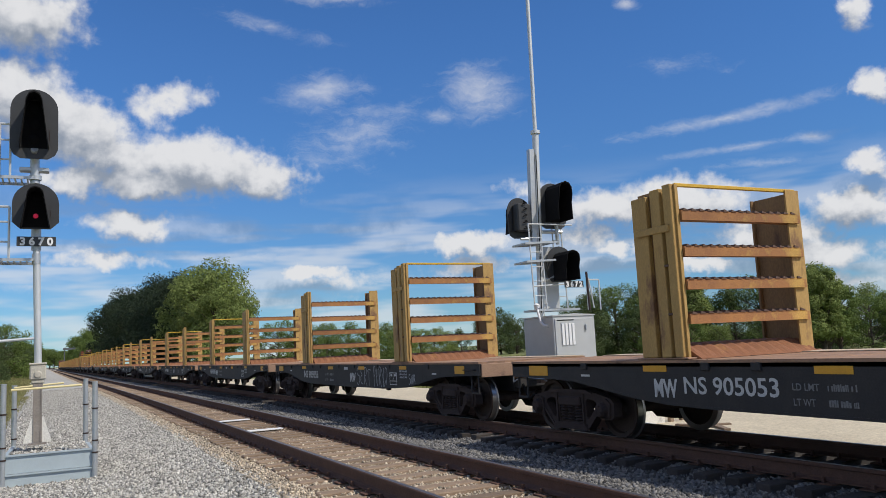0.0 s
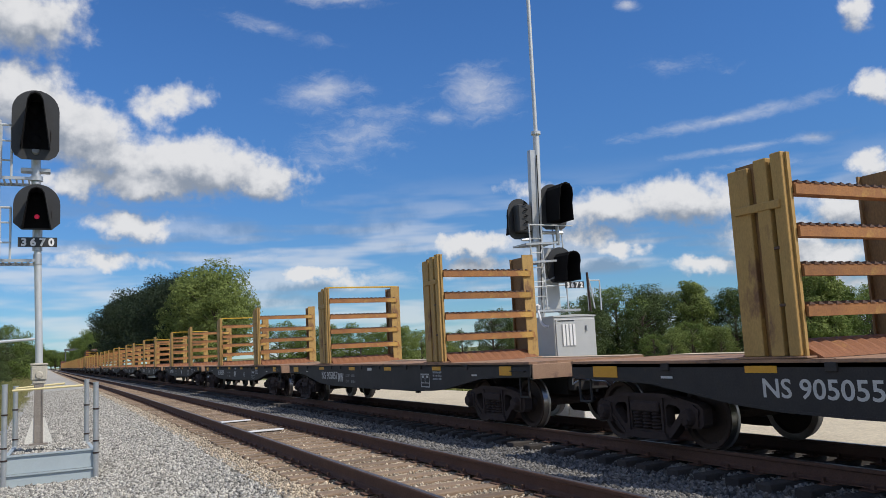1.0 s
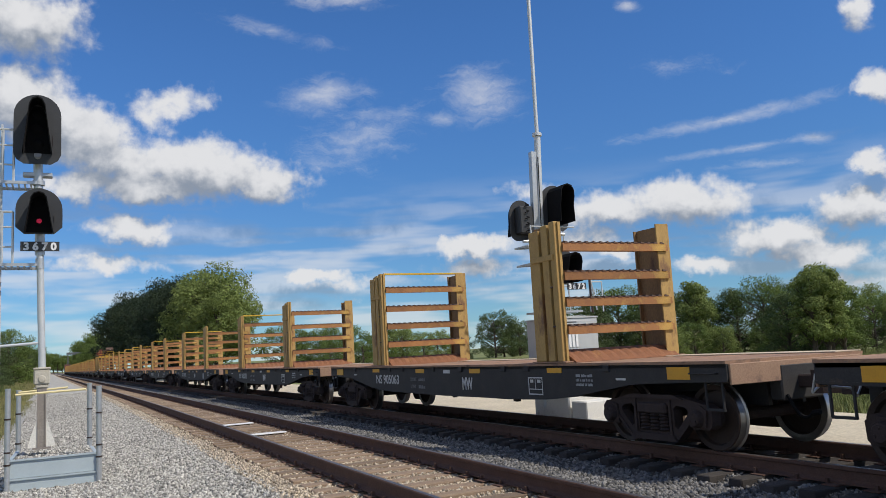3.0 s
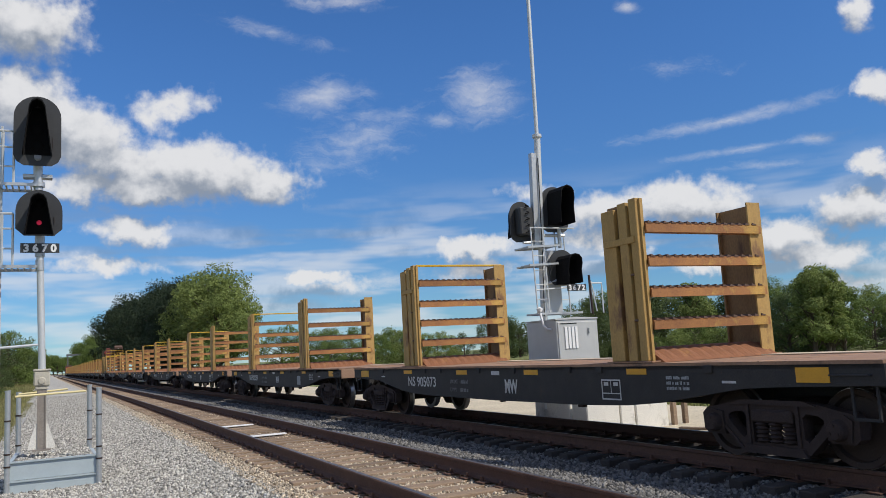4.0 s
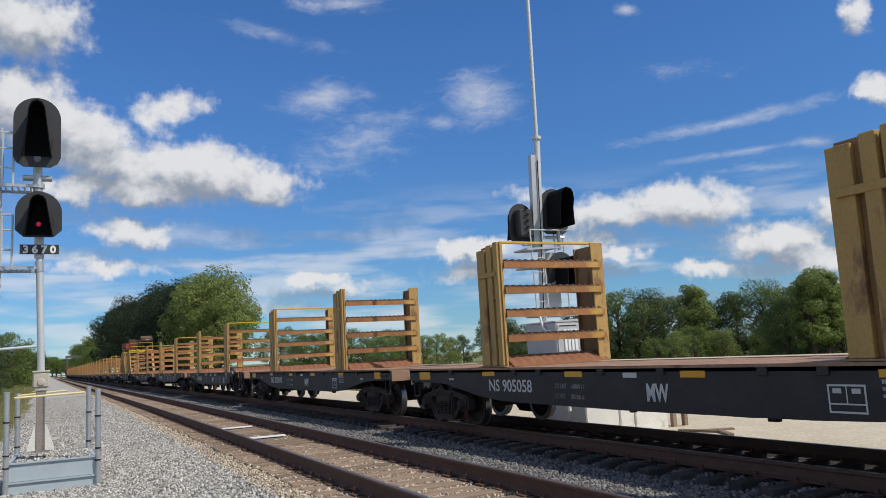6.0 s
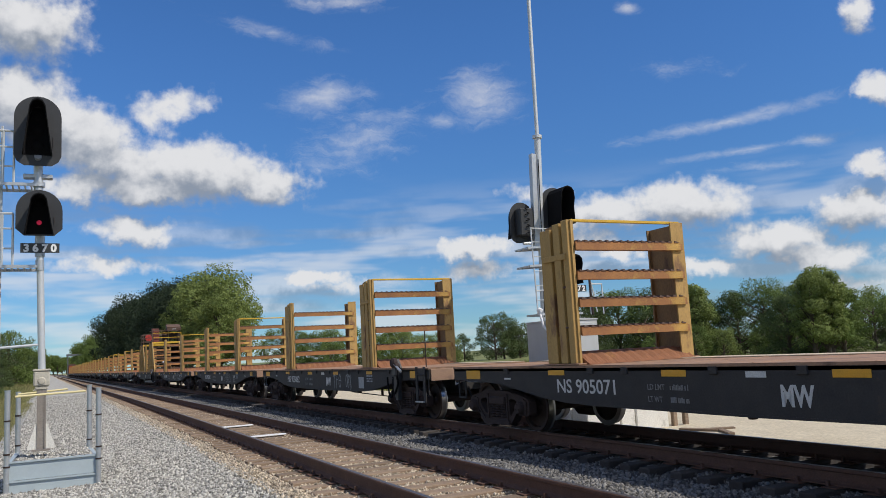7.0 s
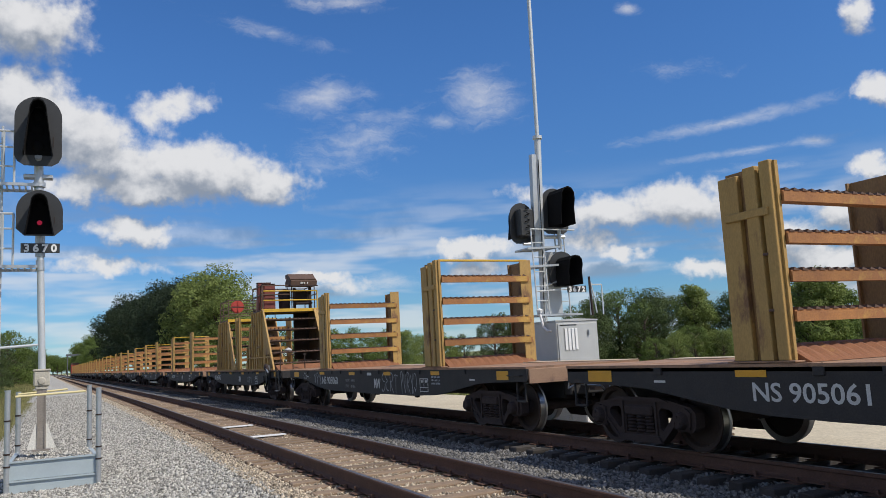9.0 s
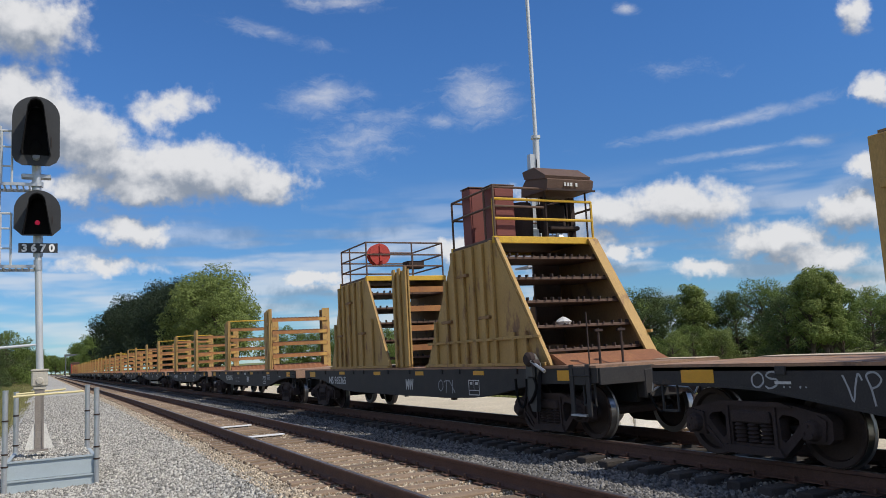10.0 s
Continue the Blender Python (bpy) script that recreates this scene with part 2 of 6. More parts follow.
M_SIGN = material("sign_white", (0.8, 0.8, 0.8), 0.5, 0, (0.72, 0.72, 0.72), 9, fine=60, bump=0, grainy=0.08)
M_RAIL = material("rail_side_rust", (0.135, 0.078, 0.058), 0.9, 0.0, (0.09, 0.052, 0.04), 5, fine=60, bump=0.3)
M_RAILTOP = material("rail_head_steel", (0.26, 0.235, 0.22), 0.45, 0.8, (0.17, 0.145, 0.13), 4, fine=80, bump=0.05)
M_TIE = material("weathered_tie", (0.30, 0.225, 0.155), 0.95, 0, (0.18, 0.12, 0.08), 4, fine=45, bump=0.6, spread=0.25, stretch=(1, 6, 6))
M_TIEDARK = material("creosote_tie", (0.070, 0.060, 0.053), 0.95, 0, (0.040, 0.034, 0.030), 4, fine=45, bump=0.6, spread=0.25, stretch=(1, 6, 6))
M_BEDTAN = material("tan_ballast_bed", (0.58, 0.50, 0.38), 0.95, 0, (0.34, 0.275, 0.20), 9, fine=26, bump=1.0, distance=0.05)
M_BALLAST = material("grey_ballast_bed", (0.52, 0.505, 0.46), 0.95, 0, (0.34, 0.325, 0.295), 9, fine=26, bump=1.0, distance=0.05)
# bed by the train: stone colour darkened to carry the train's shade
M_BALLASTSHADE = material("train_shade_ballast_bed", (0.19, 0.185, 0.175), 0.95, 0, (0.10, 0.096, 0.09), 16, fine=26, bump=1.0, distance=0.05)
M_STONE = material("crushed_limestone", (0.47, 0.455, 0.41), 0.95, 0, (0.30, 0.285, 0.255), 9, fine=60, bump=0.3, spread=0.65)
M_STONETAN = material("rusty_ballast_stone", (0.57, 0.49, 0.375), 0.95, 0, (0.36, 0.29, 0.21), 9, fine=60, bump=0.3, spread=0.5)
# stone between the tracks, train's shade mixed into its colour
M_STONESHADE = material("train_shade_ballast_stone", (0.20, 0.195, 0.185), 0.95, 0, (0.105, 0.10, 0.097), 9, fine=60, bump=0.3, spread=0.7)
M_DIRT = material("tan_gravel_road", (0.62, 0.54, 0.39), 0.95, 0, (0.47, 0.40, 0.28), 0.8, fine=14, bump=0.5, distance=0.04)
M_GRASS = material("field_grass", (0.13, 0.165, 0.045), 0.95, 0, (0.22, 0.22, 0.08), 0.15, fine=3, bump=0.8, distance=0.1, third=(0.095, 0.135, 0.036), third_scale=0.05, third_at=0.5)
M_BLADE = material("grass_blade", (0.11, 0.15, 0.035), 0.9, 0, (0.22, 0.21, 0.08), 0.7, fine=9, bump=0, spread=0.4)
M_DRY = material("dry_grass_blade", (0.27, 0.23, 0.10), 0.9, 0, (0.14, 0.16, 0.05), 0.9, fine=9, bump=0, spread=0.4)
M_BARK = material("bark", (0.12, 0.09, 0.065), 0.95, 0, (0.07, 0.055, 0.04), 6, fine=30, bump=0.8, stretch=(1, 1, 0.3))
M_CONCRETE = material("concrete", (0.74, 0.72, 0.66), 0.9, 0, (0.62, 0.60, 0.55), 2, fine=40, bump=0.3, third=(0.4, 0.38, 0.33), third_scale=3)
M_RED = material("faded_red_paint", (0.20, 0.045, 0.036), 0.65, 0, (0.13, 0.036, 0.03), 3, fine=50, bump=0.15)
M_REDBRIGHT = material("red_reel_paint", (0.48, 0.05, 0.035), 0.55, 0, (0.36, 0.04, 0.03), 3, fine=50, bump=0.1)
M_BROWN = material("brown_rusted_sheet", (0.13, 0.078, 0.055), 0.75, 0, (0.10, 0.06, 0.045), 4, fine=50, bump=0.25)
M_INNER = material("rust_brown_sheet", (0.32, 0.19, 0.075), 0.8, 0, (0.20, 0.11, 0.055), 3, fine=50, bump=0.25, third=(0.13, 0.07, 0.04), third_scale=2.6, third_at=0.56, stretch=(1, 1, 0.4))
M_PANEL = material("galvanized_panel", (0.45, 0.52, 0.55), 0.5, 0.15, (0.39, 0.455, 0.485), 2.5, fine=50, bump=0.05, grainy=0.10)
M_CREAM = material("cream_paint", (0.78, 0.68, 0.36), 0.6, 0, (0.68, 0.57, 0.3), 5, fine=50, bump=0.05, grainy=0.15)
M_ENDRUST = material("tan_rusted_end_sill", (0.37, 0.235, 0.15), 0.8, 0, (0.25, 0.15, 0.10), 3, fine=50, bump=0.25, third=(0.16, 0.10, 0.075), third_scale=3)
M_DULL = material("dull_grey_steel", (0.08, 0.09, 0.10), 0.8, 0, (0.12, 0.13, 0.14), 1, fine=8, bump=0)
M_WORN = material("worn_steel_column", (0.30, 0.27, 0.24), 0.7, 0.1, (0.21, 0.18, 0.155), 5, fine=50, bump=0.15)
M_BOXTAN = material("weathered_cast_box", (0.52, 0.49, 0.42), 0.8, 0, (0.40, 0.36, 0.29), 9, fine=50, bump=0.3)
M_LAMP = glow("red_lamp", (0.8, 0.03, 0.10), 0.22)


for dull in (M_CAR, M_TRUCK, M_WHEEL, M_RAIL, M_DARK):
    dull.node_tree.nodes["Principled BSDF"].inputs["Specular IOR Level"].default_value = 0.18


def leaf_material(name, base, second):
    m = material(name, base, 0.75, 0, second, 0.35, fine=2.5, bump=0, spread=0.28)
    b = m.node_tree.nodes["Principled BSDF"]
    b.inputs["Specular IOR Level"].default_value = 0.25
    t = m.node_tree.nodes.new("ShaderNodeBsdfTranslucent")
    mix = m.node_tree.nodes.new("ShaderNodeMixShader")
    mix.inputs[0].default_value = 0.36
    l = m.node_tree.links
    l.new(b.inputs["Base Color"].links[0].from_socket, t.inputs["Color"])
    l.new(b.outputs[0], mix.inputs[1])
    l.new(t.outputs[0], mix.inputs[2])
    l.new(mix.outputs[0], m.node_tree.nodes["Material Output"].inputs["Surface"])
    return m


M_LEAF = leaf_material("leaf_green", (0.17, 0.225, 0.06), (0.11, 0.16, 0.042))
M_LEAFDARK = leaf_material("leaf_dark_green", (0.115, 0.155, 0.055), (0.075, 0.105, 0.042))
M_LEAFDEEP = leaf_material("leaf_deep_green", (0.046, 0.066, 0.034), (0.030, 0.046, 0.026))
M_LEAFLIGHT = leaf_material("leaf_light_green", (0.235, 0.285, 0.085), (0.16, 0.205, 0.06))


# ---- mesh building ----
class Build:
    """Collects plain solids into one mesh."""

    def __init__(self):
        self.v, self.f = [], []

    def add(self, verts, faces):
        o = len(self.v)
        self.v += [tuple(p) for p in verts]
        self.f += [tuple(o + i for i in f) for f in faces]
        return self

    def box(self, x0, x1, y0, y1, z0, z1, c=0.0, m=None):
        """A box; c chamfers its edges."""
        if c <= 0:
            p = [(x, y, z) for x in (x0, x1) for y in (y0, y1) for z in (z0, z1)]
            q = [(0, 1, 3, 2), (4, 6, 7, 5), (0, 4, 5, 1), (2, 3, 7, 6), (0, 2, 6, 4), (1, 5, 7, 3)]
        else:
            bm = bmesh.new()
            bmesh.ops.create_cube(bm, size=1)
            for vert in bm.verts:
                vert.co = ((x0 + x1) / 2 + vert.co.x * (x1 - x0), (y0 + y1) / 2 + vert.co.y * (y1 - y0), (z0 + z1) / 2 + vert.co.z * (z1 - z0))
            bmesh.ops.bevel(bm, geom=list(bm.edges), offset=c, segments=1, affect="EDGES")
            bm.verts.index_update()
            p, q = [tuple(vert.co) for vert in bm.verts], [tuple(vert.index for vert in fa.verts) for fa in bm.faces]
            bm.free()
        if m is not None:
            p = [m @ Vector(a) for a in p]
        return self.add(p, q)

    def tube(self, a, b, r, n=8, r2=None, caps=True):
        a, b = Vector(a), Vector(b)
        r2 = r if r2 is None else r2
        w = (b - a).normalized()
        u = w.orthogonal().normalized()
        s = w.cross(u)
        ring = [(math.cos(2 * math.pi * i / n), math.sin(2 * math.pi * i / n)) for i in range(n)]
        p = [a + r * (c * u + d * s) for c, d in ring] + [b + r2 * (c * u + d * s) for c, d in ring]
        q = [(i, (i + 1) % n, n + (i + 1) % n, n + i) for i in range(n)]
        if caps:
            q += [tuple(range(n - 1, -1, -1)), tuple(range(n, 2 * n))]
        return self.add(p, q)

    def path(self, points, r, n=6):
        for a, b in zip(points, points[1:]):
            self.tube(a, b, r, n)
        return self

    def prism(self, outline, axis, lo, hi):
        """A flat outline of (a, b) pairs drawn out along an axis: x takes (y, z), y takes (x, z), z takes (x, y)."""
        n = len(outline)

        def at(a, b, h):
            return {"x": (h, a, b), "y": (a, h, b), "z": (a, b, h)}[axis]
        p = [at(a, b, lo) for a, b in outline] + [at(a, b, hi) for a, b in outline]
        q = [(i, (i + 1) % n, n + (i + 1) % n, n + i) for i in range(n)]
        q += [tuple(range(n - 1, -1, -1)), tuple(range(n, 2 * n))]
        return self.add(p, q)

    def lathe(self, profile, axis, centre, n=24):
        """(distance along the axis, radius) pairs turned round an axis through a centre."""
        p, q, k = [], [], len(profile)
        for i in range(n):
            c, s = math.cos(2 * math.pi * i / n), math.sin(2 * math.pi * i / n)
            for h, r in profile:
                o = {"x": (h, r * c, r * s), "y": (r * c, h, r * s), "z": (r * c, r * s, h)}[axis]
                p.append(tuple(a + b for a, b in zip(o, centre)))
        for i in range(n):
            j = (i + 1) % n
            q += [(i * k + a, i * k + a + 1, j * k + a + 1, j * k + a) for a in range(k - 1)]
        return self.add(p, q)

    def mesh(self, name, mat, smooth=False):
        me = bpy.data.meshes.new(name)
        me.from_pydata(self.v, [], self.f)
        bm = bmesh.new()
        bm.from_mesh(me)
        bmesh.ops.recalc_face_normals(bm, faces=bm.faces)
        bm.to_mesh(me)
        bm.free()
        me.materials.append(mat)
        if smooth:
            me.polygons.foreach_set("use_smooth", [True] * len(me.polygons))
            me.set_sharp_from_angle(angle=radians(40))
        return me


CACHE = {}


def shared(key, make):
    """One mesh for alike pieces."""
    if key not in CACHE:
        CACHE[key] = make()
    return CACHE[key]


def part(name, mesh, parent=None, label="", at=None):
    ob = new(name, mesh)
    if parent is not None:
        ob.parent = parent
    if at is not None:
        ob.matrix_basis = at
    return tagged(ob, label)


def thing(name, label, category, at=None, group="", kind="", mesh=None):
    ob = new(name, mesh)
    if at is not None:
        ob.matrix_basis = at
    return tagged(ob, label, category, group, kind)


def text_mesh(words, height, mat, depth=0.002, bold=0.0, align="LEFT", width=None):
    """Raised lettering in the built-in font, in the xy plane."""
    cu = bpy.data.curves.new("letters", "FONT")
    cu.body, cu.size, cu.extrude, cu.offset, cu.align_x = words, height / 0.70, depth, bold, align
    cu.resolution_u = 3
    ob = bpy.data.objects.new("letters", cu)
    me = bpy.data.meshes.new_from_object(ob)
    bpy.data.objects.remove(ob)
    if width:
        xs = [v.co.x for v in me.vertices]
        lo, span = min(xs), max(xs) - min(xs)
        for v in me.vertices:
            v.co.x = (v.co.x - lo) * width / span
    me.materials.clear()
    me.materials.append(mat)
    return me

# ---- ground ----
NEAR_TRACK, FAR_TRACK, TIE_TOP = 4.156, 8.306, -0.19


def bend(y):
    """Sideways shift of the line: straight past the camera, then swung a little to the left."""
    if y < 12:
        return 0.0
    return -0.0150 * (y - 12) ** 2 / 76 if y < 50 else -0.285 - 0.0150 * (y - 50)


def heading(y):
    """Turn of the line about z, in degrees, at a distance."""
    return -math.degrees(math.atan((bend(y + 0.5) - bend(y - 0.5))))



def strip(name, profile, ys, mat, label, category, kind="structure", wobble=0.0, bent=True, narrow=None):
    """A sheet drawn along the track from (x, z) pairs."""
    rng = random.Random(3)
    b = Build()
    k = len(profile)
    b.v = [(x + (bend(y) if bent else 0.0) + (narrow(y) if narrow and i < 3 else 0.0), y, z + rng.uniform(-wobble, wobble)) for y in ys for i, (x, z) in enumerate(profile)]
    b.f = [(j * k + i, j * k + i + 1, (j + 1) * k + i + 1, (j + 1) * k + i) for j in range(len(ys) - 1) for i in range(k - 1)]
    return thing(name, label, category, kind=kind, mesh=b.mesh(name, mat, True))


far_ys = [-300, -60, -20, 0, 10, 20, 28, 36, 44, 52, 60, 70, 80, 100, 130, 160, 200, 260, 320, 450, 700, 1500, 3500]
strip("ground", [(-3500, -1), (-300, 0.0), (-60, -0.2), (-12, -0.3), (-4.5, -0.62), (-3, -0.72), (5, -0.9), (12, -0.9), (17, -0.75), (30, -0.7), (80, -0.6), (400, -0.4), (3500, -1)],
      far_ys, M_GRASS, "green field grass with weedy patches", "grass field", bent=False)
def shoulder(y):
    """The stone shoulder narrows beyond the signal."""
    return float(np.interp(y, [10, 16, 28, 60, 160, 300], [0.0, 0.2, 1.2, 1.0, 0.5, 0.5]))


strip("ballast_bed", [(-3.6, -0.75), (-2.6, -0.42), (-1.0, -0.36), (1.6, -0.32), (2.45, -0.26)],
      far_ys, M_BALLAST, "light grey crushed stone ballast shoulder and track bed", "ballast", narrow=shoulder)
strip("ballast_bed", [(2.45, -0.26), (2.75, -0.25), (5.6, -0.25)], far_ys, M_BEDTAN, "rust-stained tan ballast between the near rails", "ballast")
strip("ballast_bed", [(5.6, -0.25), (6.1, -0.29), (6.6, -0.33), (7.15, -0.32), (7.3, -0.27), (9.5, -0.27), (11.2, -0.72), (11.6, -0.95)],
      far_ys, M_BALLASTSHADE, "grey crushed stone ballast under the train track, darkened as train shade", "ballast")
strip("gravel_road", [(10.9, -0.80), (11.2, -0.66), (14, -0.60), (17.5, -0.62), (18.6, -0.85)], far_ys, M_DIRT, "tan gravel access road beside the tracks", "road")


# ---- tracks ----
def rail_outline(x):
    half = [(0.0762, -0.186), (0.0762, -0.174), (0.03, -0.16), (0.009, -0.14), (0.009, -0.052), (0.036, -0.04), (0.037, -0.008), (0.028, -0.0008)]
    return [(x + a, z) for a, z in half] + [(x - a, z) for a, z in reversed(half)]


def swept(outline):
    """An outline of (x, z) drawn along the line of the track."""
    ys = [-40, -10] + list(range(0, 100, 4)) + list(range(100, 300, 20)) + [300, 400, 600, 1000, 1400]
    b, n = Build(), len(outline)
    b.v = [(x + bend(y), y, z) for y in ys for x, z in outline]
    b.f = [(j * n + i, j * n + (i + 1) % n, (j + 1) * n + (i + 1) % n, (j + 1) * n + i) for j in range(len(ys) - 1) for i in range(n)]
    return b


def track(cx, tie_mat, seed, tie_label):
    rng = random.Random(seed)
    bed = thing("railway_track", "standard gauge railway track of rusty steel rails on wooden ties", "railway track", kind="structure")
    for side in (-1, 1):
        x = cx + side * 0.7525
        rail = part("rail", swept(rail_outline(x)).mesh("rail", M_RAIL), bed)
        part("rail_head", swept([(x - 0.026, -0.004), (x + 0.026, -0.004), (x + 0.026, 0.0006), (x - 0.026, 0.0006)]).mesh("rail_head", M_RAILTOP), rail, "polished running surface")
    tie = shared("tie%d" % seed, lambda: Build().box(-1.295, 1.295, -0.11, 0.11, -0.17, 0, 0.012).mesh("tie", tie_mat))
    plate = shared("tie_plate", lambda: Build().box(-0.18, 0.18, -0.095, 0.095, 0, 0.014, 0.003).mesh("tie_plate", M_RAIL))
    spacing, y, i = 0.495, 4.2 - 0.495 * 20, 0
    rest, rest_plates = Build(), Build()
    while y < 330:
        jitter = rng.uniform(-0.035, 0.035)
        sx, rz, dz = rng.uniform(-0.04, 0.04), rng.uniform(-0.8, 0.8), rng.uniform(-0.012, 0.004)
        m = pose(cx + sx + bend(y), y + jitter, TIE_TOP - 0.012 + dz, 0, 0, rz)
        if i < 145:
            part("tie", tie, bed, at=m)
            for side in (-1, 1):
                part("tie_plate", plate, bed, at=pose(cx + side * 0.7525 + bend(y), y + jitter, TIE_TOP - 0.012))
        else:
            rest.box(cx + sx + bend(y) - 1.295, cx + sx + bend(y) + 1.295, y - 0.11, y + 0.11, TIE_TOP - 0.18, TIE_TOP - 0.012)
        y += spacing
        i += 1
    tagged(part("far_ties", rest.mesh("far_ties", tie_mat), bed, "wooden ties far down the track"), kind="stuff")
    # spike heads on the gauge and field side of each rail
    spikes = Build()
    for j in range(90):
        yy = 4.2 + 0.495 * j
        for side in (-1, 1):
            for off in (-0.1, 0.1):
                xx, y2 = cx + side * 0.7525 + off + bend(yy), yy + rng.choice((-0.05, 0.05))
                spikes.box(xx - 0.018, xx + 0.018, y2 - 0.016, y2 + 0.016, TIE_TOP - 0.01, TIE_TOP + 0.045 + rng.uniform(0, 0.02))
    tagged(part("spikes", spikes.mesh("spikes", M_RAIL), bed, "rusty cut spikes beside the rails"), kind="stuff")
    return bed


track(NEAR_TRACK, M_TIE, 1, "weathered brown tie")
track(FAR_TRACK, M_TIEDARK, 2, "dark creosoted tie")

# ---- flat cars ----
CAR_HALF_W, CAR_HALF_L, DECK_Z = 1.20, 7.72, 1.15
RACK_Y, RACK_HALF = 3.88, 0.40


def car_body():
    b = Build()
    belly = [(7.72, 0.90), (6.4, 0.865), (5.9, 0.84), (5.25, 0.745), (4.45, 0.63), (3.8, 0.575), (3.0, 0.55), (0, 0.53)]
    low = belly + [(-y, z) for y, z in reversed(belly[:-1])]
    outline = [(-7.72, 1.11), (7.72, 1.11)] + low
    for side in (-1, 1):
        x0, x1 = (-CAR_HALF_W, -CAR_HALF_W + 0.03) if side < 0 else (CAR_HALF_W - 0.03, CAR_HALF_W)
        b.prism(outline, "x", x0, x1)
        b.box(side * 1.14 - 0.06, side * 1.14 + 0.06, -7.7, 7.7, 1.065, 1.11)
        # bottom flange along the belly
        for (ya, za), (yb, zb) in zip(low, low[1:]):
            b.prism([(ya, za), (ya, za + 0.03), (yb, zb + 0.03), (yb, zb)], "x", side * 1.12 - 0.085, side * 1.12 + 0.085)
    b.box(-0.33, -0.27, -7.5, 7.5, 0.55, 1.10)
    b.box(0.27, 0.33, -7.5, 7.5, 0.55, 1.10)
    b.box(-0.33, 0.33, -7.5, 7.5, 1.07, 1.10)
    for y in (-6.2, -4, -2, 0, 2, 4, 6.2):
        b.box(-1.17, 1.17, y - 0.04, y + 0.04, 0.86, 1.10)
    for e in (-1, 1):
        b.box(-1.17, 1.17, e * 7.62 - 0.09, e * 7.62 + 0.09, 0.88, 1.11, 0.01)
        b.box(-0.36, 0.36, e * 7.66 - 0.10, e * 7.66 + 0.10, 0.62, 1.06, 0.02)
    return b.mesh("body", M_CAR)


def deck_mesh():
    """Steel deck plates with raised seams, over the frame."""
    outline = [(-7.72, 1.112)]
    y = -7.72
    while y < 7.6:
        y1 = min(y + 1.54, 7.72)
        outline += [(y, 1.15), (y1 - 0.03, 1.15), (y1 - 0.025, 1.156), (y1 - 0.005, 1.156)]
        y = y1
    outline += [(7.72, 1.15), (7.72, 1.112)]
    b = Build()
    top = outline[1:-1]
    n = len(top)
    b.v = [(x, a, z) for x in (-1.215, 1.215) for a, z in top] + [(x, a, 1.112) for x in (-1.215, 1.215) for a, z in top]
    b.f = [(i, i + 1, n + i + 1, n + i) for i in range(n - 1)] + [(2 * n + i, 2 * n + i + 1, i + 1, i) for i in range(n - 1)] + [(n + i, n + i + 1, 3 * n + i + 1, 3 * n + i) for i in range(n - 1)]
    b.f += [(0, n, 3 * n, 2 * n), (n - 1, 2 * n - 1, 4 * n - 1, 3 * n - 1)]
    return b.mesh("deck", M_DECK)


def pierced_plate(outer, holes, x0, x1):
    """A flat (y, z) outline with holes, x0 to x1 thick."""
    bm = bmesh.new()
    for loop in [outer] + holes:
        vs = [bm.verts.new((x0, y, z)) for y, z in loop]
        for i, v in enumerate(vs):
            bm.edges.new((v, vs[(i + 1) % len(vs)]))
    bmesh.ops.triangle_fill(bm, use_beauty=True, use_dissolve=False, edges=list(bm.edges))
    out = bmesh.ops.extrude_face_region(bm, geom=list(bm.faces))
    bmesh.ops.translate(bm, vec=(x1 - x0, 0, 0), verts=[g for g in out["geom"] if isinstance(g, bmesh.types.BMVert)])
    bm.verts.index_update()
    b = Build().add([tuple(v.co) for v in bm.verts], [tuple(v.index for v in fa.verts) for fa in bm.faces])
    bm.free()
    return b


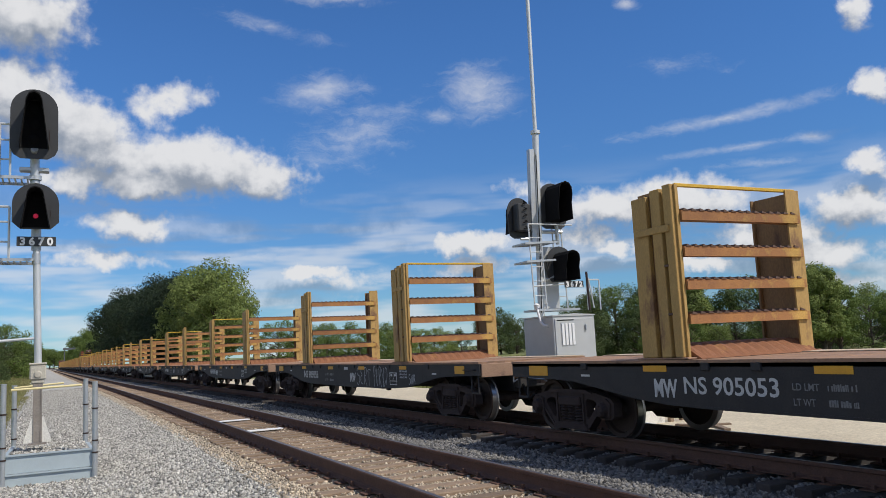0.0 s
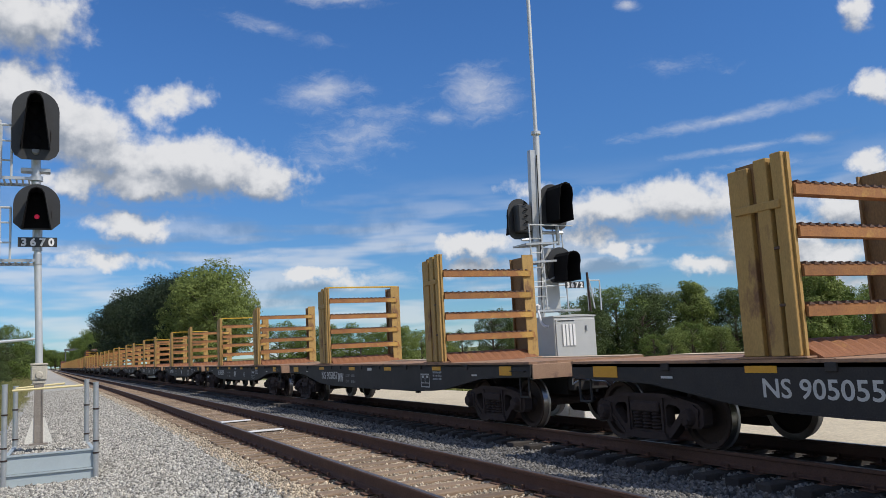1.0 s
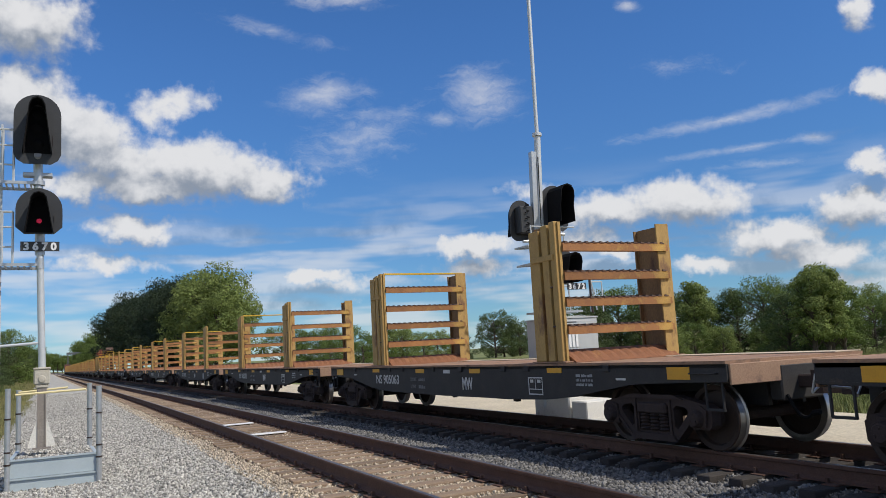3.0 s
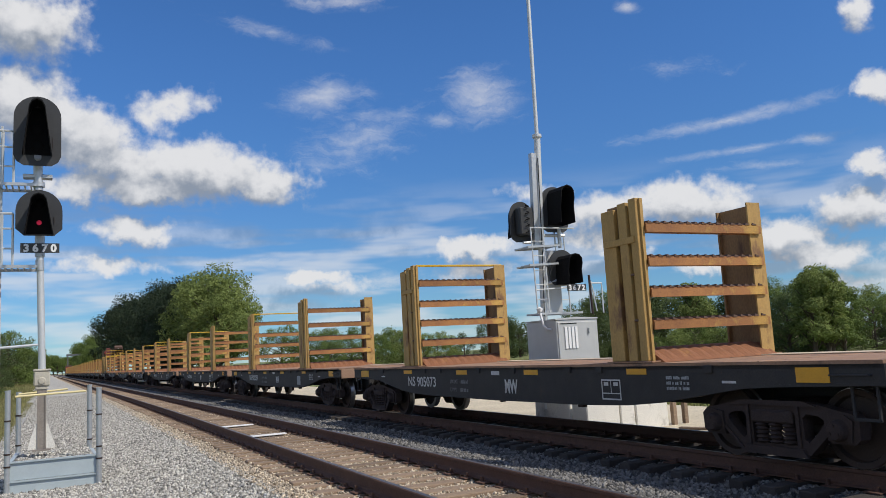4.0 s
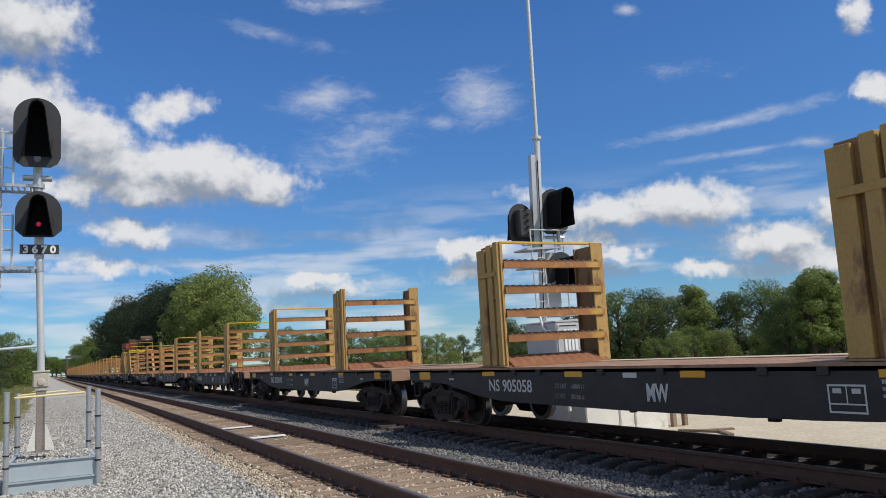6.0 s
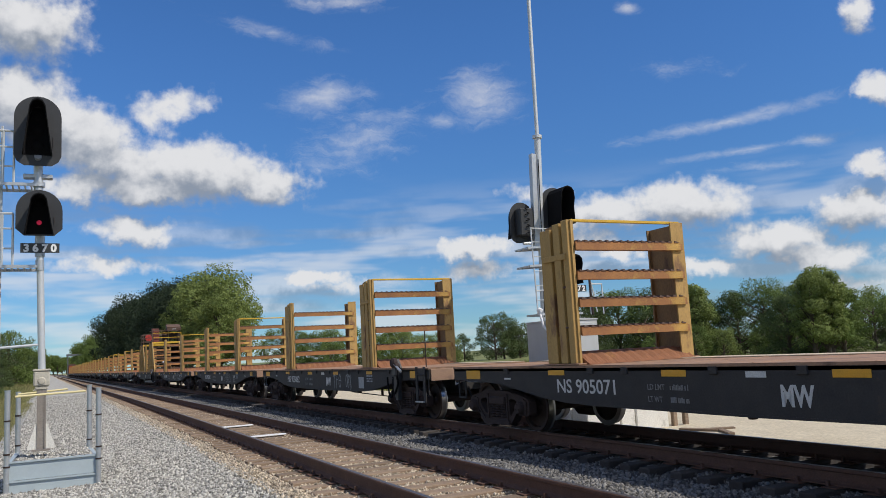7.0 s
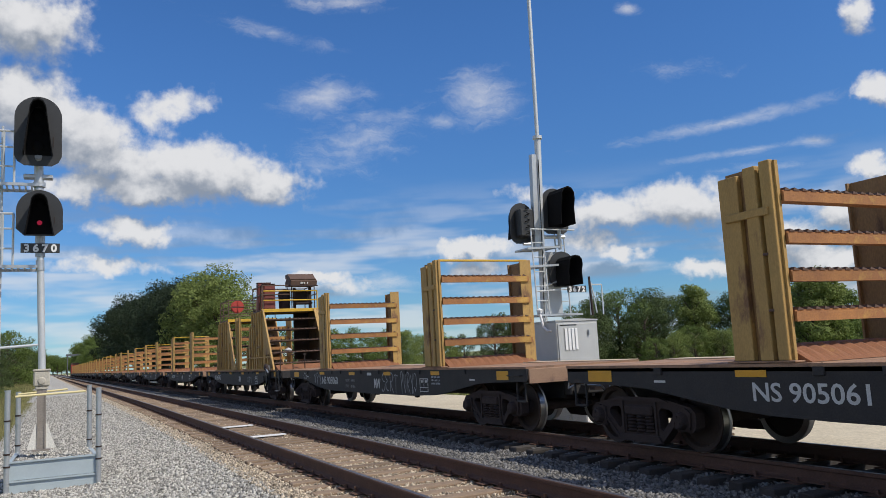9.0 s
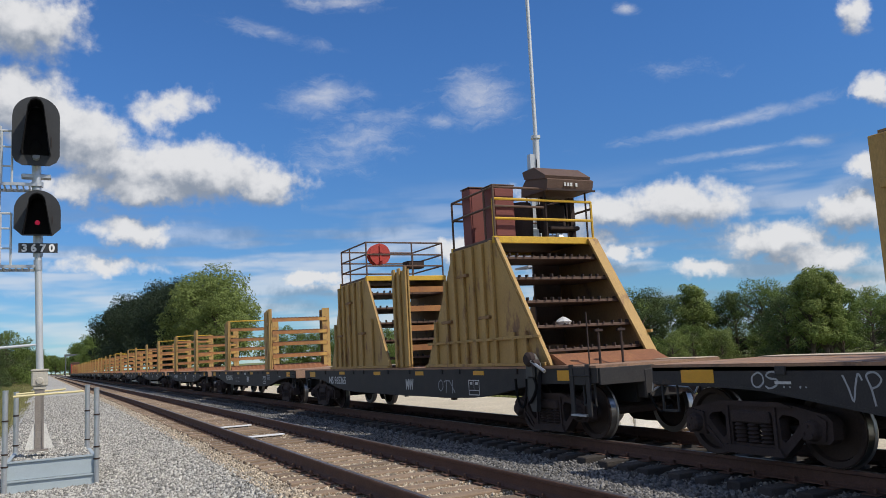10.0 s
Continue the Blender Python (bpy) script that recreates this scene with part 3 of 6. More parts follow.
def side_frame_mesh():
    """Cast truck side frame with two rounded windows, a spring opening and bearing ends, at the local x = 0 plane."""
    half = [(0.0, 0.70), (0.46, 0.695), (0.66, 0.665), (0.86, 0.625), (1.01, 0.60), (1.09, 0.53), (1.08, 0.34), (1.02, 0.29), (0.74, 0.29), (0.70, 0.36), (0.62, 0.31), (0.50, 0.18), (0.40, 0.11), (0.0, 0.10)]
    outer = half + [(-y, z) for y, z in reversed(half[1:-1])]
    window = [(0.41, 0.30), (0.40, 0.53), (0.45, 0.575), (0.60, 0.56), (0.665, 0.525), (0.67, 0.48), (0.60, 0.40), (0.46, 0.27)]
    nest = [(-0.30, 0.23), (0.30, 0.23), (0.30, 0.56), (0.25, 0.59), (-0.25, 0.59), (-0.30, 0.56)]
    b = pierced_plate(outer, [window, [(-y, z) for y, z in window], nest], -0.085, 0.065)
    # raised ribs round the casting
    for e in (-1, 1):
        b.prism([(e * 0.33, 0.20), (e * 0.37, 0.20), (e * 0.37, 0.66), (e * 0.33, 0.66)], "x", -0.11, -0.086)
        b.prism([(e * 0.44, 0.15), (e * 0.48, 0.14), (e * 0.74, 0.38), (e * 0.70, 0.40)], "x", -0.105, -0.086)
        b.prism([(e * 0.72, 0.32), (e * 1.00, 0.32), (e * 1.03, 0.53), (e * 0.93, 0.59), (e * 0.74, 0.56)], "x", -0.115, -0.086)
        b.lathe([(-0.20, 0.0), (-0.20, 0.085), (-0.18, 0.10), (-0.115, 0.115), (0.05, 0.115)], "x", (0, e * 0.8635, 0.43), 16)
        for i in range(3):
            u = math.radians(90 + 120 * i)
            b.lathe([(-0.212, 0.0), (-0.212, 0.018), (-0.20, 0.018)], "x", (0, e * 0.8635 + 0.055 * math.cos(u), 0.43 + 0.055 * math.sin(u)), 6)
    b.prism([(-0.46, 0.11), (0.46, 0.11), (0.40, 0.20), (-0.40, 0.20)], "x", -0.13, -0.086)
    b.prism([(-0.62, 0.655), (0.62, 0.655), (0.44, 0.712), (-0.44, 0.712)], "x", -0.115, -0.086)
    return b.mesh("side_frame", M_TRUCK)


def spring_mesh():
    """One coil spring, as a wavy turned column standing at the local origin."""
    prof = []
    for i in range(5):
        prof += [(0.23 + 0.046 * i, 0.058), (0.253 + 0.046 * i, 0.086)]
    return Build().lathe([(0.23, 0.0)] + prof + [(0.46, 0.058), (0.46, 0.0)], "z", (-0.05, 0, 0), 10).mesh("spring", M_TRUCK)


def wheel_mesh():
    r = 0.42
    prof = [(-0.07, 0.0), (-0.07, 0.11), (-0.02, 0.14), (-0.005, 0.33), (-0.055, 0.35), (-0.068, r - 0.015), (-0.06, r - 0.004), (0.055, r + 0.002), (0.065, r + 0.026), (0.075, r + 0.022), (0.078, 0.35), (0.03, 0.33), (0.03, 0.14), (0.07, 0.11), (0.07, 0.0)]
    return Build().lathe(prof, "x", (0, 0, 0), 32).mesh("wheel", M_WHEEL, True)


def tread_mesh():
    r = 0.42
    prof = [(-0.045, r - 0.003), (-0.045, r + 0.0015), (0.05, r + 0.004), (0.062, r + 0.027), (0.076, r + 0.024), (0.081, 0.405), (0.081, 0.355), (0.0785, 0.355)]
    return Build().lathe(prof, "x", (0, 0, 0), 32).mesh("tread", M_TREAD, True)


def coupler_mesh(e):
    b = Build()
    b.box(-0.07, 0.07, 0.0, 0.42, 0.76, 0.92, 0.015)
    b.prism([(-0.16, 0.30), (-0.17, 0.52), (-0.06, 0.60), (0.05, 0.50), (0.14, 0.44), (0.13, 0.28)], "z", 0.70, 0.98)
    b.box(-0.16, 0.16, -0.06, 0.02, 0.70, 1.0, 0.02)
    return b.mesh("coupler", M_TRUCK)


def hose_mesh():
    b = Build()
    pts = [(0.30 + 0.0 * t, 0.05 + 0.35 * t, 0.84 - 0.75 * math.sin(math.pi * (0.12 + 0.55 * t)) * 0.55) for t in [i / 8 for i in range(9)]]
    b.path(pts, 0.022, 6)
    b.tube(pts[-1], (pts[-1][0], pts[-1][1] + 0.1, pts[-1][2] + 0.02), 0.034, 6)
    return b.mesh("air_hose", M_DARK)


def lever_mesh():
    """Bright bent uncoupling rod across a car end."""
    b = Build()
    b.path([(-1.12, 0.06, 0.99), (-1.12, 0.12, 0.80), (-0.95, 0.16, 0.86), (-0.45, 0.18, 0.80), (-0.30, 0.22, 0.70), (-0.12, 0.24, 0.92)], 0.014, 6)
    return b.mesh("uncoupling_lever", M_GALV)


def grab_mesh():
    b = Build()
    b.path([(0, -0.22, 0), (-0.05, -0.22, 0), (-0.05, 0.22, 0), (0, 0.22, 0)], 0.011, 6)
    return b.mesh("grab_iron", M_CAR)


def stirrup_mesh():
    b = Build()
    b.path([(0, -0.14, 0.92), (0, -0.14, 0.56), (0, 0.14, 0.56), (0, 0.14, 0.92)], 0.018, 6)
    b.box(-0.02, 0.03, -0.14, 0.14, 0.545, 0.57)
    return b.mesh("stirrup_step", M_CAR)


def slab(s, x0, x1, y0, y1, z0, z1, c=0.008):
    """A chamfered slab on side s (-1 or 1), x measured outwards."""
    return Build().box(min(s * x0, s * x1), max(s * x0, s * x1), y0, y1, z0, z1, c)


def panel_mesh(s):
    """Inner sheet of a rack's side with a turned-in rear edge."""
    b = Build()
    sheet = [(1.065, -0.40), (1.10, -0.40), (1.10, 0.33), (1.01, 0.33), (1.01, 0.30), (1.065, 0.30)]
    b.prism([(s * x, y) for x, y in sheet], "z", 1.178, 3.39)
    return b.mesh("side_panel", M_INNER)


def flange_mesh(s):
    """Front edge flange, wider towards the top."""
    b = Build()
    top, foot = (0.885, 0.90) if s > 0 else (1.075, 1.085)
    b.prism([(s * top, 3.41), (s * 1.125, 3.41), (s * 1.125, 1.18), (s * foot, 1.18)], "y", -0.43, -0.402)
    return b.mesh("edge_flange", M_OCHRE)


PANEL_PIECES = [("post", -0.40, -0.25, 0.085, 3.42), ("post", -0.20, -0.02, 0.10, 3.39), ("edge_board", 0.10, 0.395, 0.075, 3.34)]


def beam_mesh():
    b = Build()
    b.prism([(-0.09, 0.0), (0.09, 0.0), (0.09, 0.12), (-0.09, 0.12)], "x", -1.06, 1.06)
    b.box(-1.075, 1.075, -0.12, -0.09, -0.01, 0.10)
    return b.mesh("cross_beam", M_BEAM)


def rollers_mesh():
    """Low saddle blocks along a beam's top, each tipped a little."""
    b = Build()
    for i in range(15):
        x = -0.98 + 0.14 * i
        b.prism([(x - 0.045, 0.118), (x + 0.045, 0.118), (x + 0.042, 0.128), (x - 0.03, 0.152)], "y", -0.10, 0.08)
    return b.mesh("roller_strip", M_BROWN)


def ramp_mesh():
    """Rusted corrugated bed plate between the panels, highest in the middle."""
    b = Build()
    n = 44
    prof = [(-0.58, 0.0), (-0.40, 0.10), (-0.22, 0.19), (0.22, 0.19), (0.40, 0.10), (0.58, 0.0)]
    k = len(prof)
    for i in range(n + 1):
        w = 0.012 * math.sin(2 * math.pi * i / 4)
        b.v += [(-1.05 + 2.1 * i / n, y, 1.155 + z + (w if z > 0 else 0)) for y, z in prof]
    b.f = [(i * k + j, i * k + j + 1, (i + 1) * k + j + 1, (i + 1) * k + j) for i in range(n) for j in range(k - 1)]
    b.f += [tuple(range(k)), tuple(n * k + j for j in range(k)), (0, k - 1, n * k + k - 1, n * k)]
    return b.mesh("bed_plate", M_RUST)


def top_rail_mesh():
    b = Build()
    b.box(-1.10, 1.10, -0.41, -0.36, 3.385, 3.43, 0.006)
    return b.mesh("top_rail", M_SAFETY)


def rack(car, y, top_rail, far=0):
    r = part("rack", shared("ramp", ramp_mesh), car, "rusted rail-carrying rack with ochre side panels", pose(0, y, 0, 0, 0, 0))
    for s in (-1, 1):
        part("side_panel", shared(("panel", s), lambda: panel_mesh(s)), r, "faded ochre painted steel panel")
        if far < 2:
            part("clip_plate", shared(("clip", s), lambda: slab(s, 1.17, 1.212, -0.34, 0.30, 2.80, 2.895).mesh("clip_plate", M_OCHRE)), r)
        if far < 2:
            part("foot_plate", shared(("foot", s), lambda: slab(s, 0.98, 1.212, -0.50, 0.47, 1.157, 1.178, 0.004).mesh("foot_plate", M_DECK)), r)
        part("edge_flange", shared(("flange", s), lambda: flange_mesh(s)), r, "ochre tapered edge flange")
        for z in (1.72, 2.35) if far < 2 else ():
            part("tie_bar", shared(("tie_bar", s), lambda: slab(s, 1.16, 1.195, -0.27, -0.17, 0, 0.03, 0.004).mesh("tie_bar", M_BROWN)), r, "small rusty tie bar", pose(0, 0, z))
        for name, y0, y1, out, top in PANEL_PIECES:
            part(name, shared((name, y0, s), lambda: slab(s, 1.102, 1.10 + out, y0, y1, 1.18, top).mesh(name, M_OCHRE)), r)
    for z in (2.945, 2.475, 2.045, 1.605):
        part("cross_beam", shared("beam", beam_mesh), r, "", pose(0, -0.35, z))
        if far < 2:
            tagged(part("roller_strip", shared("rollers", rollers_mesh), r, "strip of small dark guide rollers", pose(0, -0.35, z)), kind="stuff")
    if top_rail:
        part("top_rail", shared("top_rail", top_rail_mesh), r, "thin yellow rail")
    return r


def truck(car, y, far=0):
    t = part("truck", shared("bolster", lambda: Build().box(-1.02, 1.02, -0.20, 0.20, 0.40, 0.70, 0.03).box(-0.3, 0.3, -0.28, 0.28, 0.70, 0.84, 0.03).mesh("truck", M_TRUCK)), car, "two-axle cast steel truck", pose(0, y, 0))
    for side in (-1, 1):
        part("side_frame", shared("side_frame", side_frame_mesh), t, "", pose(side * 1.0, 0, 0, 0, 0, 0 if side < 0 else 180))
        if far < 2:
            for dy in (-0.19, 0.0, 0.19):
                part("spring", shared("spring", spring_mesh), t, "", pose(side * 1.0, dy, 0, 0, 0, 0 if side < 0 else 180))
            part("bolster_end", shared("bolster_end", lambda: Build().box(-0.13, 0.10, -0.29, 0.29, 0.46, 0.60, 0.02).mesh("bolster_end", M_TRUCK)), t, "", pose(side * 1.0, 0, 0, 0, 0, 0 if side < 0 else 180))
        for dy in (-0.8635, 0.8635):
            m = pose(side * 0.765, dy, 0.422, 0, 0, 0 if side < 0 else 180)
            part("wheel", shared("wheel", wheel_mesh), t, "", m)
            if far < 2:
                part("wheel_tread", shared("tread", tread_mesh), t, "polished steel tread", m)
    for dy in (-0.8635, 0.8635) if far < 2 else ():
        part("axle", shared("axle", lambda: Build().tube((-0.95, 0, 0.422), (0.95, 0, 0.422), 0.075, 10).mesh("axle", M_TRUCK)), t, "", pose(0, dy, 0))
    return t


def side_text(words, height, width, mat, y, z, bold=0.004):
    """Lettering on the car's near side: reads from far end to near end."""
    return shared(("t", words, height, mat.name), lambda: text_mesh(words, height, mat, 0.001, bold, "LEFT", width)), on_side(y, z)


def bars_mesh(rows, widths, h, gap, mat, seed):
    """Unreadable small stencils as rows of short bars, in the xy plane."""
    rng = random.Random(seed)
    b = Build()
    for i in range(rows):
        x, z = 0.0, -i * (h + gap)
        while x < widths:
            w = rng.uniform(0.01, 0.03)
            b.box(x, min(x + w, widths), z, z + h * rng.uniform(0.7, 1.0), 0, 0.002)
            x += w + rng.choice((0.006, 0.006, 0.008, 0.03))
    return b.mesh("stencil", mat)


def stencil_frame_mesh():
    b = Build()
    w, h, t = 0.44, 0.29, 0.02
    for x0, x1, z0, z1 in ((0, w, 0, t), (0, w, h - t, h), (0, t, t, h - t), (w - t, w, t, h - t), (w / 2 - 0.006, w / 2 + 0.006, 0.1, h - t), (t, w - t, 0.085, 0.1), (0.06, 0.16, 0.2, 0.25), (0.28, 0.38, 0.2, 0.25)):
        b.box(x0, x1, z0, z1, 0, 0.002)
    return b.mesh("stencil_frame", M_WHITE)


# sprayed letters as strokes in a unit cell
STROKES = {
    "S": ["0.7,1 0.3,1.02 0.05,0.8 0.3,0.6 0.8,0.5 0.75,0.15 0.3,-0.05 0,0.1"],
    "E": ["0.8,0.95 0.4,1 0.1,0.8 0.5,0.6 0.1,0.45 0.2,0.1 0.85,0"],
    "R": ["0.15,0 0.2,0.5 0.15,1 0.6,1.05 0.8,0.8 0.55,0.55 0.2,0.5 0.9,-0.1"],
    "T": ["0,0.8 0.4,0.95 1,0.9", "0.55,0.93 0.5,0.5 0.45,-0.15"],
    "P": ["0.35,-0.15 0.25,0.5 0.1,1 0.5,1.1 0.75,0.85 0.55,0.6 0.25,0.5"],
    "U": ["0.1,1 0.1,0.4 0.35,0 0.65,0.3 0.75,1.05"],
    "X": ["0,0.95 0.5,0.4 1,-0.1", "0.75,1 0.6,0.5 0.5,-0.2"],
    "2": ["0.1,0.7 0.25,1 0.7,0.95 0.85,0.6 0.5,0.15 0.1,0.3 0.5,0.05"],
    "F": ["0.2,-0.1 0.3,0.5 0.2,1 0.8,0.95", "0.25,0.55 0.7,0.6"],
    "O": ["0.5,1 0.1,0.7 0.15,0.2 0.55,0 0.9,0.35 0.8,0.8 0.5,1"],
    "0": ["0.5,1 0.1,0.7 0.15,0.2 0.55,0 0.9,0.35 0.8,0.8 0.5,1", "0.05,0.5 0.95,0.55"],
    "B": ["0.2,0 0.2,1 0.7,0.9 0.65,0.6 0.25,0.5 0.8,0.3 0.6,0 0.2,0"],
    "V": ["0.05,1 0.25,0.5 0.4,0 0.6,0.6 0.8,1.05 0.95,0.8"],
    ".": ["0.2,0 0.25,0.12", "0.6,0.02 0.62,0.1"]}


def scrawl_mesh(seed, width, height, words="TFO.BX"):
    """Sprayed tag of loose joined strokes, in the xy plane."""
    rng = random.Random(seed)
    b = Build()
    step = width / len(words)
    for n, ch in enumerate(words):
        for line in STROKES.get(ch, []):
            pts = [Vector([float(c) for c in q.split(",")]) for q in line.split()]
            fine = []
            for i in range(len(pts) - 1):
                p0, p1, p2, p3 = pts[max(i - 1, 0)], pts[i], pts[i + 1], pts[min(i + 2, len(pts) - 1)]
                for j in range(5):
                    t = j / 5
                    fine.append(0.5 * (2 * p1 + (p2 - p0) * t + (2 * p0 - 5 * p1 + 4 * p2 - p3) * t * t + (3 * p1 - p0 - 3 * p2 + p3) * t ** 3))
            fine.append(pts[-1])
            lean = rng.uniform(-0.08, 0.12)
            fine = [Vector((step * (n + 0.05 + 0.95 * q.x + lean * q.y), height * q.y)) for q in fine]
            base, m = len(b.v), len(fine)
            left, right = [], []
            for i, q in enumerate(fine):
                d = fine[min(i + 1, m - 1)] - fine[max(i - 1, 0)]
                d = d.normalized() if d.length > 1e-6 else Vector((1, 0))
                t = 0.009 + 0.004 * rng.random()
                left.append((q.x - d.y * t, q.y + d.x * t, 0))
                right.append((q.x + d.y * t, q.y - d.x * t, 0))
            b.v += left + right
            b.f += [(base + i, base + i + 1, base + m + i + 1, base + m + i) for i in range(m - 1)]
    return b.mesh("painted_scrawl", M_SPRAY)


def on_side(y, z, side=-1, out=0.003):
    return Matrix(((0, 0, -1, side * (CAR_HALF_W + out)), (-1, 0, 0, y), (0, 1, 0, z), (0, 0, 0, 1)))


def base_car(name, label, far=0):
    car = thing(name, label, "rail car", group="cars of the rail train")
    part("body", shared("body", car_body), car, "weathered black fishbelly side sills and frame")
    part("deck", shared("deck", deck_mesh), car, "rust-brown planked deck")
    for y, w, z0, z1 in ((6.89, 0.56, 0.92, 1.08), (-6.89, 0.42, 0.92, 1.08), (4.03, 0.46, 1.0, 1.08), (1.31, 0.46, 0.99, 1.075), (-1.28, 0.44, 0.99, 1.075), (-4.03, 0.42, 1.0, 1.08)):
        part("reflector", shared(("refl", w, z1 - z0), lambda: Build().box(0, 0.008, -w / 2, w / 2, 0, z1 - z0, 0.002).mesh("reflector", M_YELLOW)), car, "yellow reflective plate", pose(-CAR_HALF_W - 0.008, y, z0))
    part("deck_edge", shared("deck_edge", lambda: Build().box(0.72, 1.21, -7.70, 7.70, 1.154, 1.166, 0.003).mesh("deck_edge", M_DECKPALE)), car, "pale tan strip along the deck's far edge")
    for y in (-6.2, 6.2):
        truck(car, y, far)
    for e in (-1, 1):
        turn = 0 if e > 0 else 180
        part("end_beam", shared("end_beam" + name, lambda: Build().box(-1.17, 1.17, 0.0, 0.035, 0.86, 1.112, 0.008).mesh("end_beam", M_ENDRUST if name == "rail_flat_car" else M_CAR)), car, "grimy rusted end beam", pose(0, e * 7.715, 0, 0, 0, turn))
        part("coupler", shared("coupler", lambda: coupler_mesh(1)), car, "rusty knuckle coupler", pose(0, e * 7.72, 0, 0, 0, turn))
        if far > 1:
            continue
        part("air_hose", shared("hose", hose_mesh), car, "black rubber air hose", pose(0, e * 7.72, 0, 0, 0, turn))
        part("uncoupling_lever", shared("lever", lever_mesh), car, "bare metal bent rod", pose(0, e * 7.72, 0, 0, 0, turn))
        part("stirrup_step", shared("stirrup", stirrup_mesh), car, "", pose(-1.16, e * 7.45, 0))
    if far:
        return car
    part("air_reservoir", shared("reservoir", lambda: Build().lathe([(-0.55, 0.0), (-0.53, 0.10), (-0.48, 0.17), (0.48, 0.17), (0.53, 0.10), (0.55, 0.0)], "y", (-0.55, -1.3, 0.66), 16).box(-0.6, -0.5, -1.7, -1.62, 0.75, 1.08).box(-0.6, -0.5, -0.98, -0.9, 0.75, 1.08).mesh("air_reservoir", M_TRUCK, True)), car, "dark air reservoir under the frame")
    part("brake_rod", shared("brake_rod", lambda: Build().path([(-0.8, -2.6, 0.53), (-0.8, -1.8, 0.50), (-0.8, 0.6, 0.51), (-0.7, 2.2, 0.56)], 0.015, 6).box(-0.84, -0.76, -2.2, -2.06, 0.46, 0.9).box(-0.84, -0.76, 0.4, 0.48, 0.46, 0.9).mesh("brake_rod", M_TRUCK)), car, "dark brake rod under the frame")
    part("grab_iron", shared("grab", grab_mesh), car, "", pose(-1.2, -7.35, 1.0))
    for i, y in enumerate((5.6, 3.1, 2.3, 0.6, -0.7, -2.4, -3.2, -5.4)):
        part("stake_pocket", shared("pocket", lambda: Build().box(-0.03, 0.01, -0.07, 0.07, 1.02, 1.115, 0.006).mesh("stake_pocket", M_CAR)), car, "", pose(-CAR_HALF_W, y, 0))
    return car


NUMBERS = ["905053", "905055", "905057", "905059", "905063", "905073", "905051", "905058", "905071", "905062", "905061", "905060"]


# sprayed tags by car: strokes, width, height, place along the side, foot
TAGS = {1: [("SUB..", 0.62, 0.2, -4.35, 0.68), ("SERT", 1.05, 0.40, -0.90, 0.62), ("PURX2", 0.95, 0.42, -2.12, 0.61)], 10: [("TFBRUS", 1.7, 0.36, -0.95, 0.64)],
        3: [("SUB..", 0.6, 0.16, -1.56, 0.70)], 9: [("TF0", 0.70, 0.36, -1.05, 0.64), ("OBX", 0.48, 0.33, -2.15, 0.66)],
        11: [("OS..", 0.85, 0.17, 6.06, 0.88), ("VPX", 0.75, 0.26, 4.85, 0.76), ("SERT", 1.05, 0.40, -0.90, 0.62), ("PURX2", 0.95, 0.42, -2.12, 0.61)]}


def brake_gear(car):
    """Hand brake stand, hanging hose, step plates and chain at a car's leading end, near side."""
    stand_post = part("brake_stand", Build().prism([(-6.15, 0.42), (-6.02, 0.42), (-5.85, 0.75), (-5.92, 1.30), (-6.10, 1.36), (-6.26, 1.16), (-6.20, 0.8)], "x", -1.30, -1.215).box(-1.36, -1.30, -6.22, -5.98, 0.96, 1.24, 0.03).mesh("brake_stand", M_BLACK), car, "black hand brake stand on the side sill")
    part("brake_drum", Build().lathe([(-1.42, 0.0), (-1.42, 0.08), (-1.38, 0.12), (-1.30, 0.12)], "x", (0, -6.10, 1.27), 14).lathe([(-1.40, 0.0), (-1.40, 0.06), (-1.30, 0.07)], "x", (0, -6.28, 1.20), 10).mesh("brake_drum", M_TRUCK, True), stand_post)
    part("brake_lever", Build().tube((-1.38, -6.20, 1.24), (-1.40, -6.62, 1.08), 0.02, 6, 0.03).mesh("brake_lever", M_GALV), stand_post, "bare metal brake lever")
    part("hanging_hose", Build().path([(-1.32, -6.0 - 0.22 * math.sin(0.35 * i), 1.12 - 0.062 * i) for i in range(10)], 0.024, 7).mesh("hanging_hose", M_DARK), car, "black hanging hose")
    part("hanging_hose", Build().path([(-1.30, -5.72 + 0.18 * math.cos(math.pi * i / 9), 0.95 - 0.48 * math.sin(math.pi * i / 9)) for i in range(10)], 0.022, 7).mesh("hanging_hose", M_DARK), car, "black hanging hose")
    for y in (-7.10, -7.52):
        part("step_side", Build().box(-1.24, -1.21, y - 0.05, y + 0.05, 0.40, 1.17, 0.006).mesh("step_side", M_CAR), car, "black upright step plate")
    part("step_panel", Build().box(-1.232, -1.208, -7.46, -7.16, 0.86, 1.13, 0.006).mesh("step_panel", M_CAR), car, "black sill step panel")
    part("step_tread", Build().box(-1.30, -1.20, -7.50, -7.12, 0.40, 0.43, 0.006).mesh("step_tread", M_GALV), car, "worn bright step tread")
    part("marker_rod", Build().tube((-1.16, -7.50, 1.16), (-1.16, -7.50, 1.95), 0.012, 6).mesh("marker_rod", M_TRUCK), car, "thin dark upright rod")


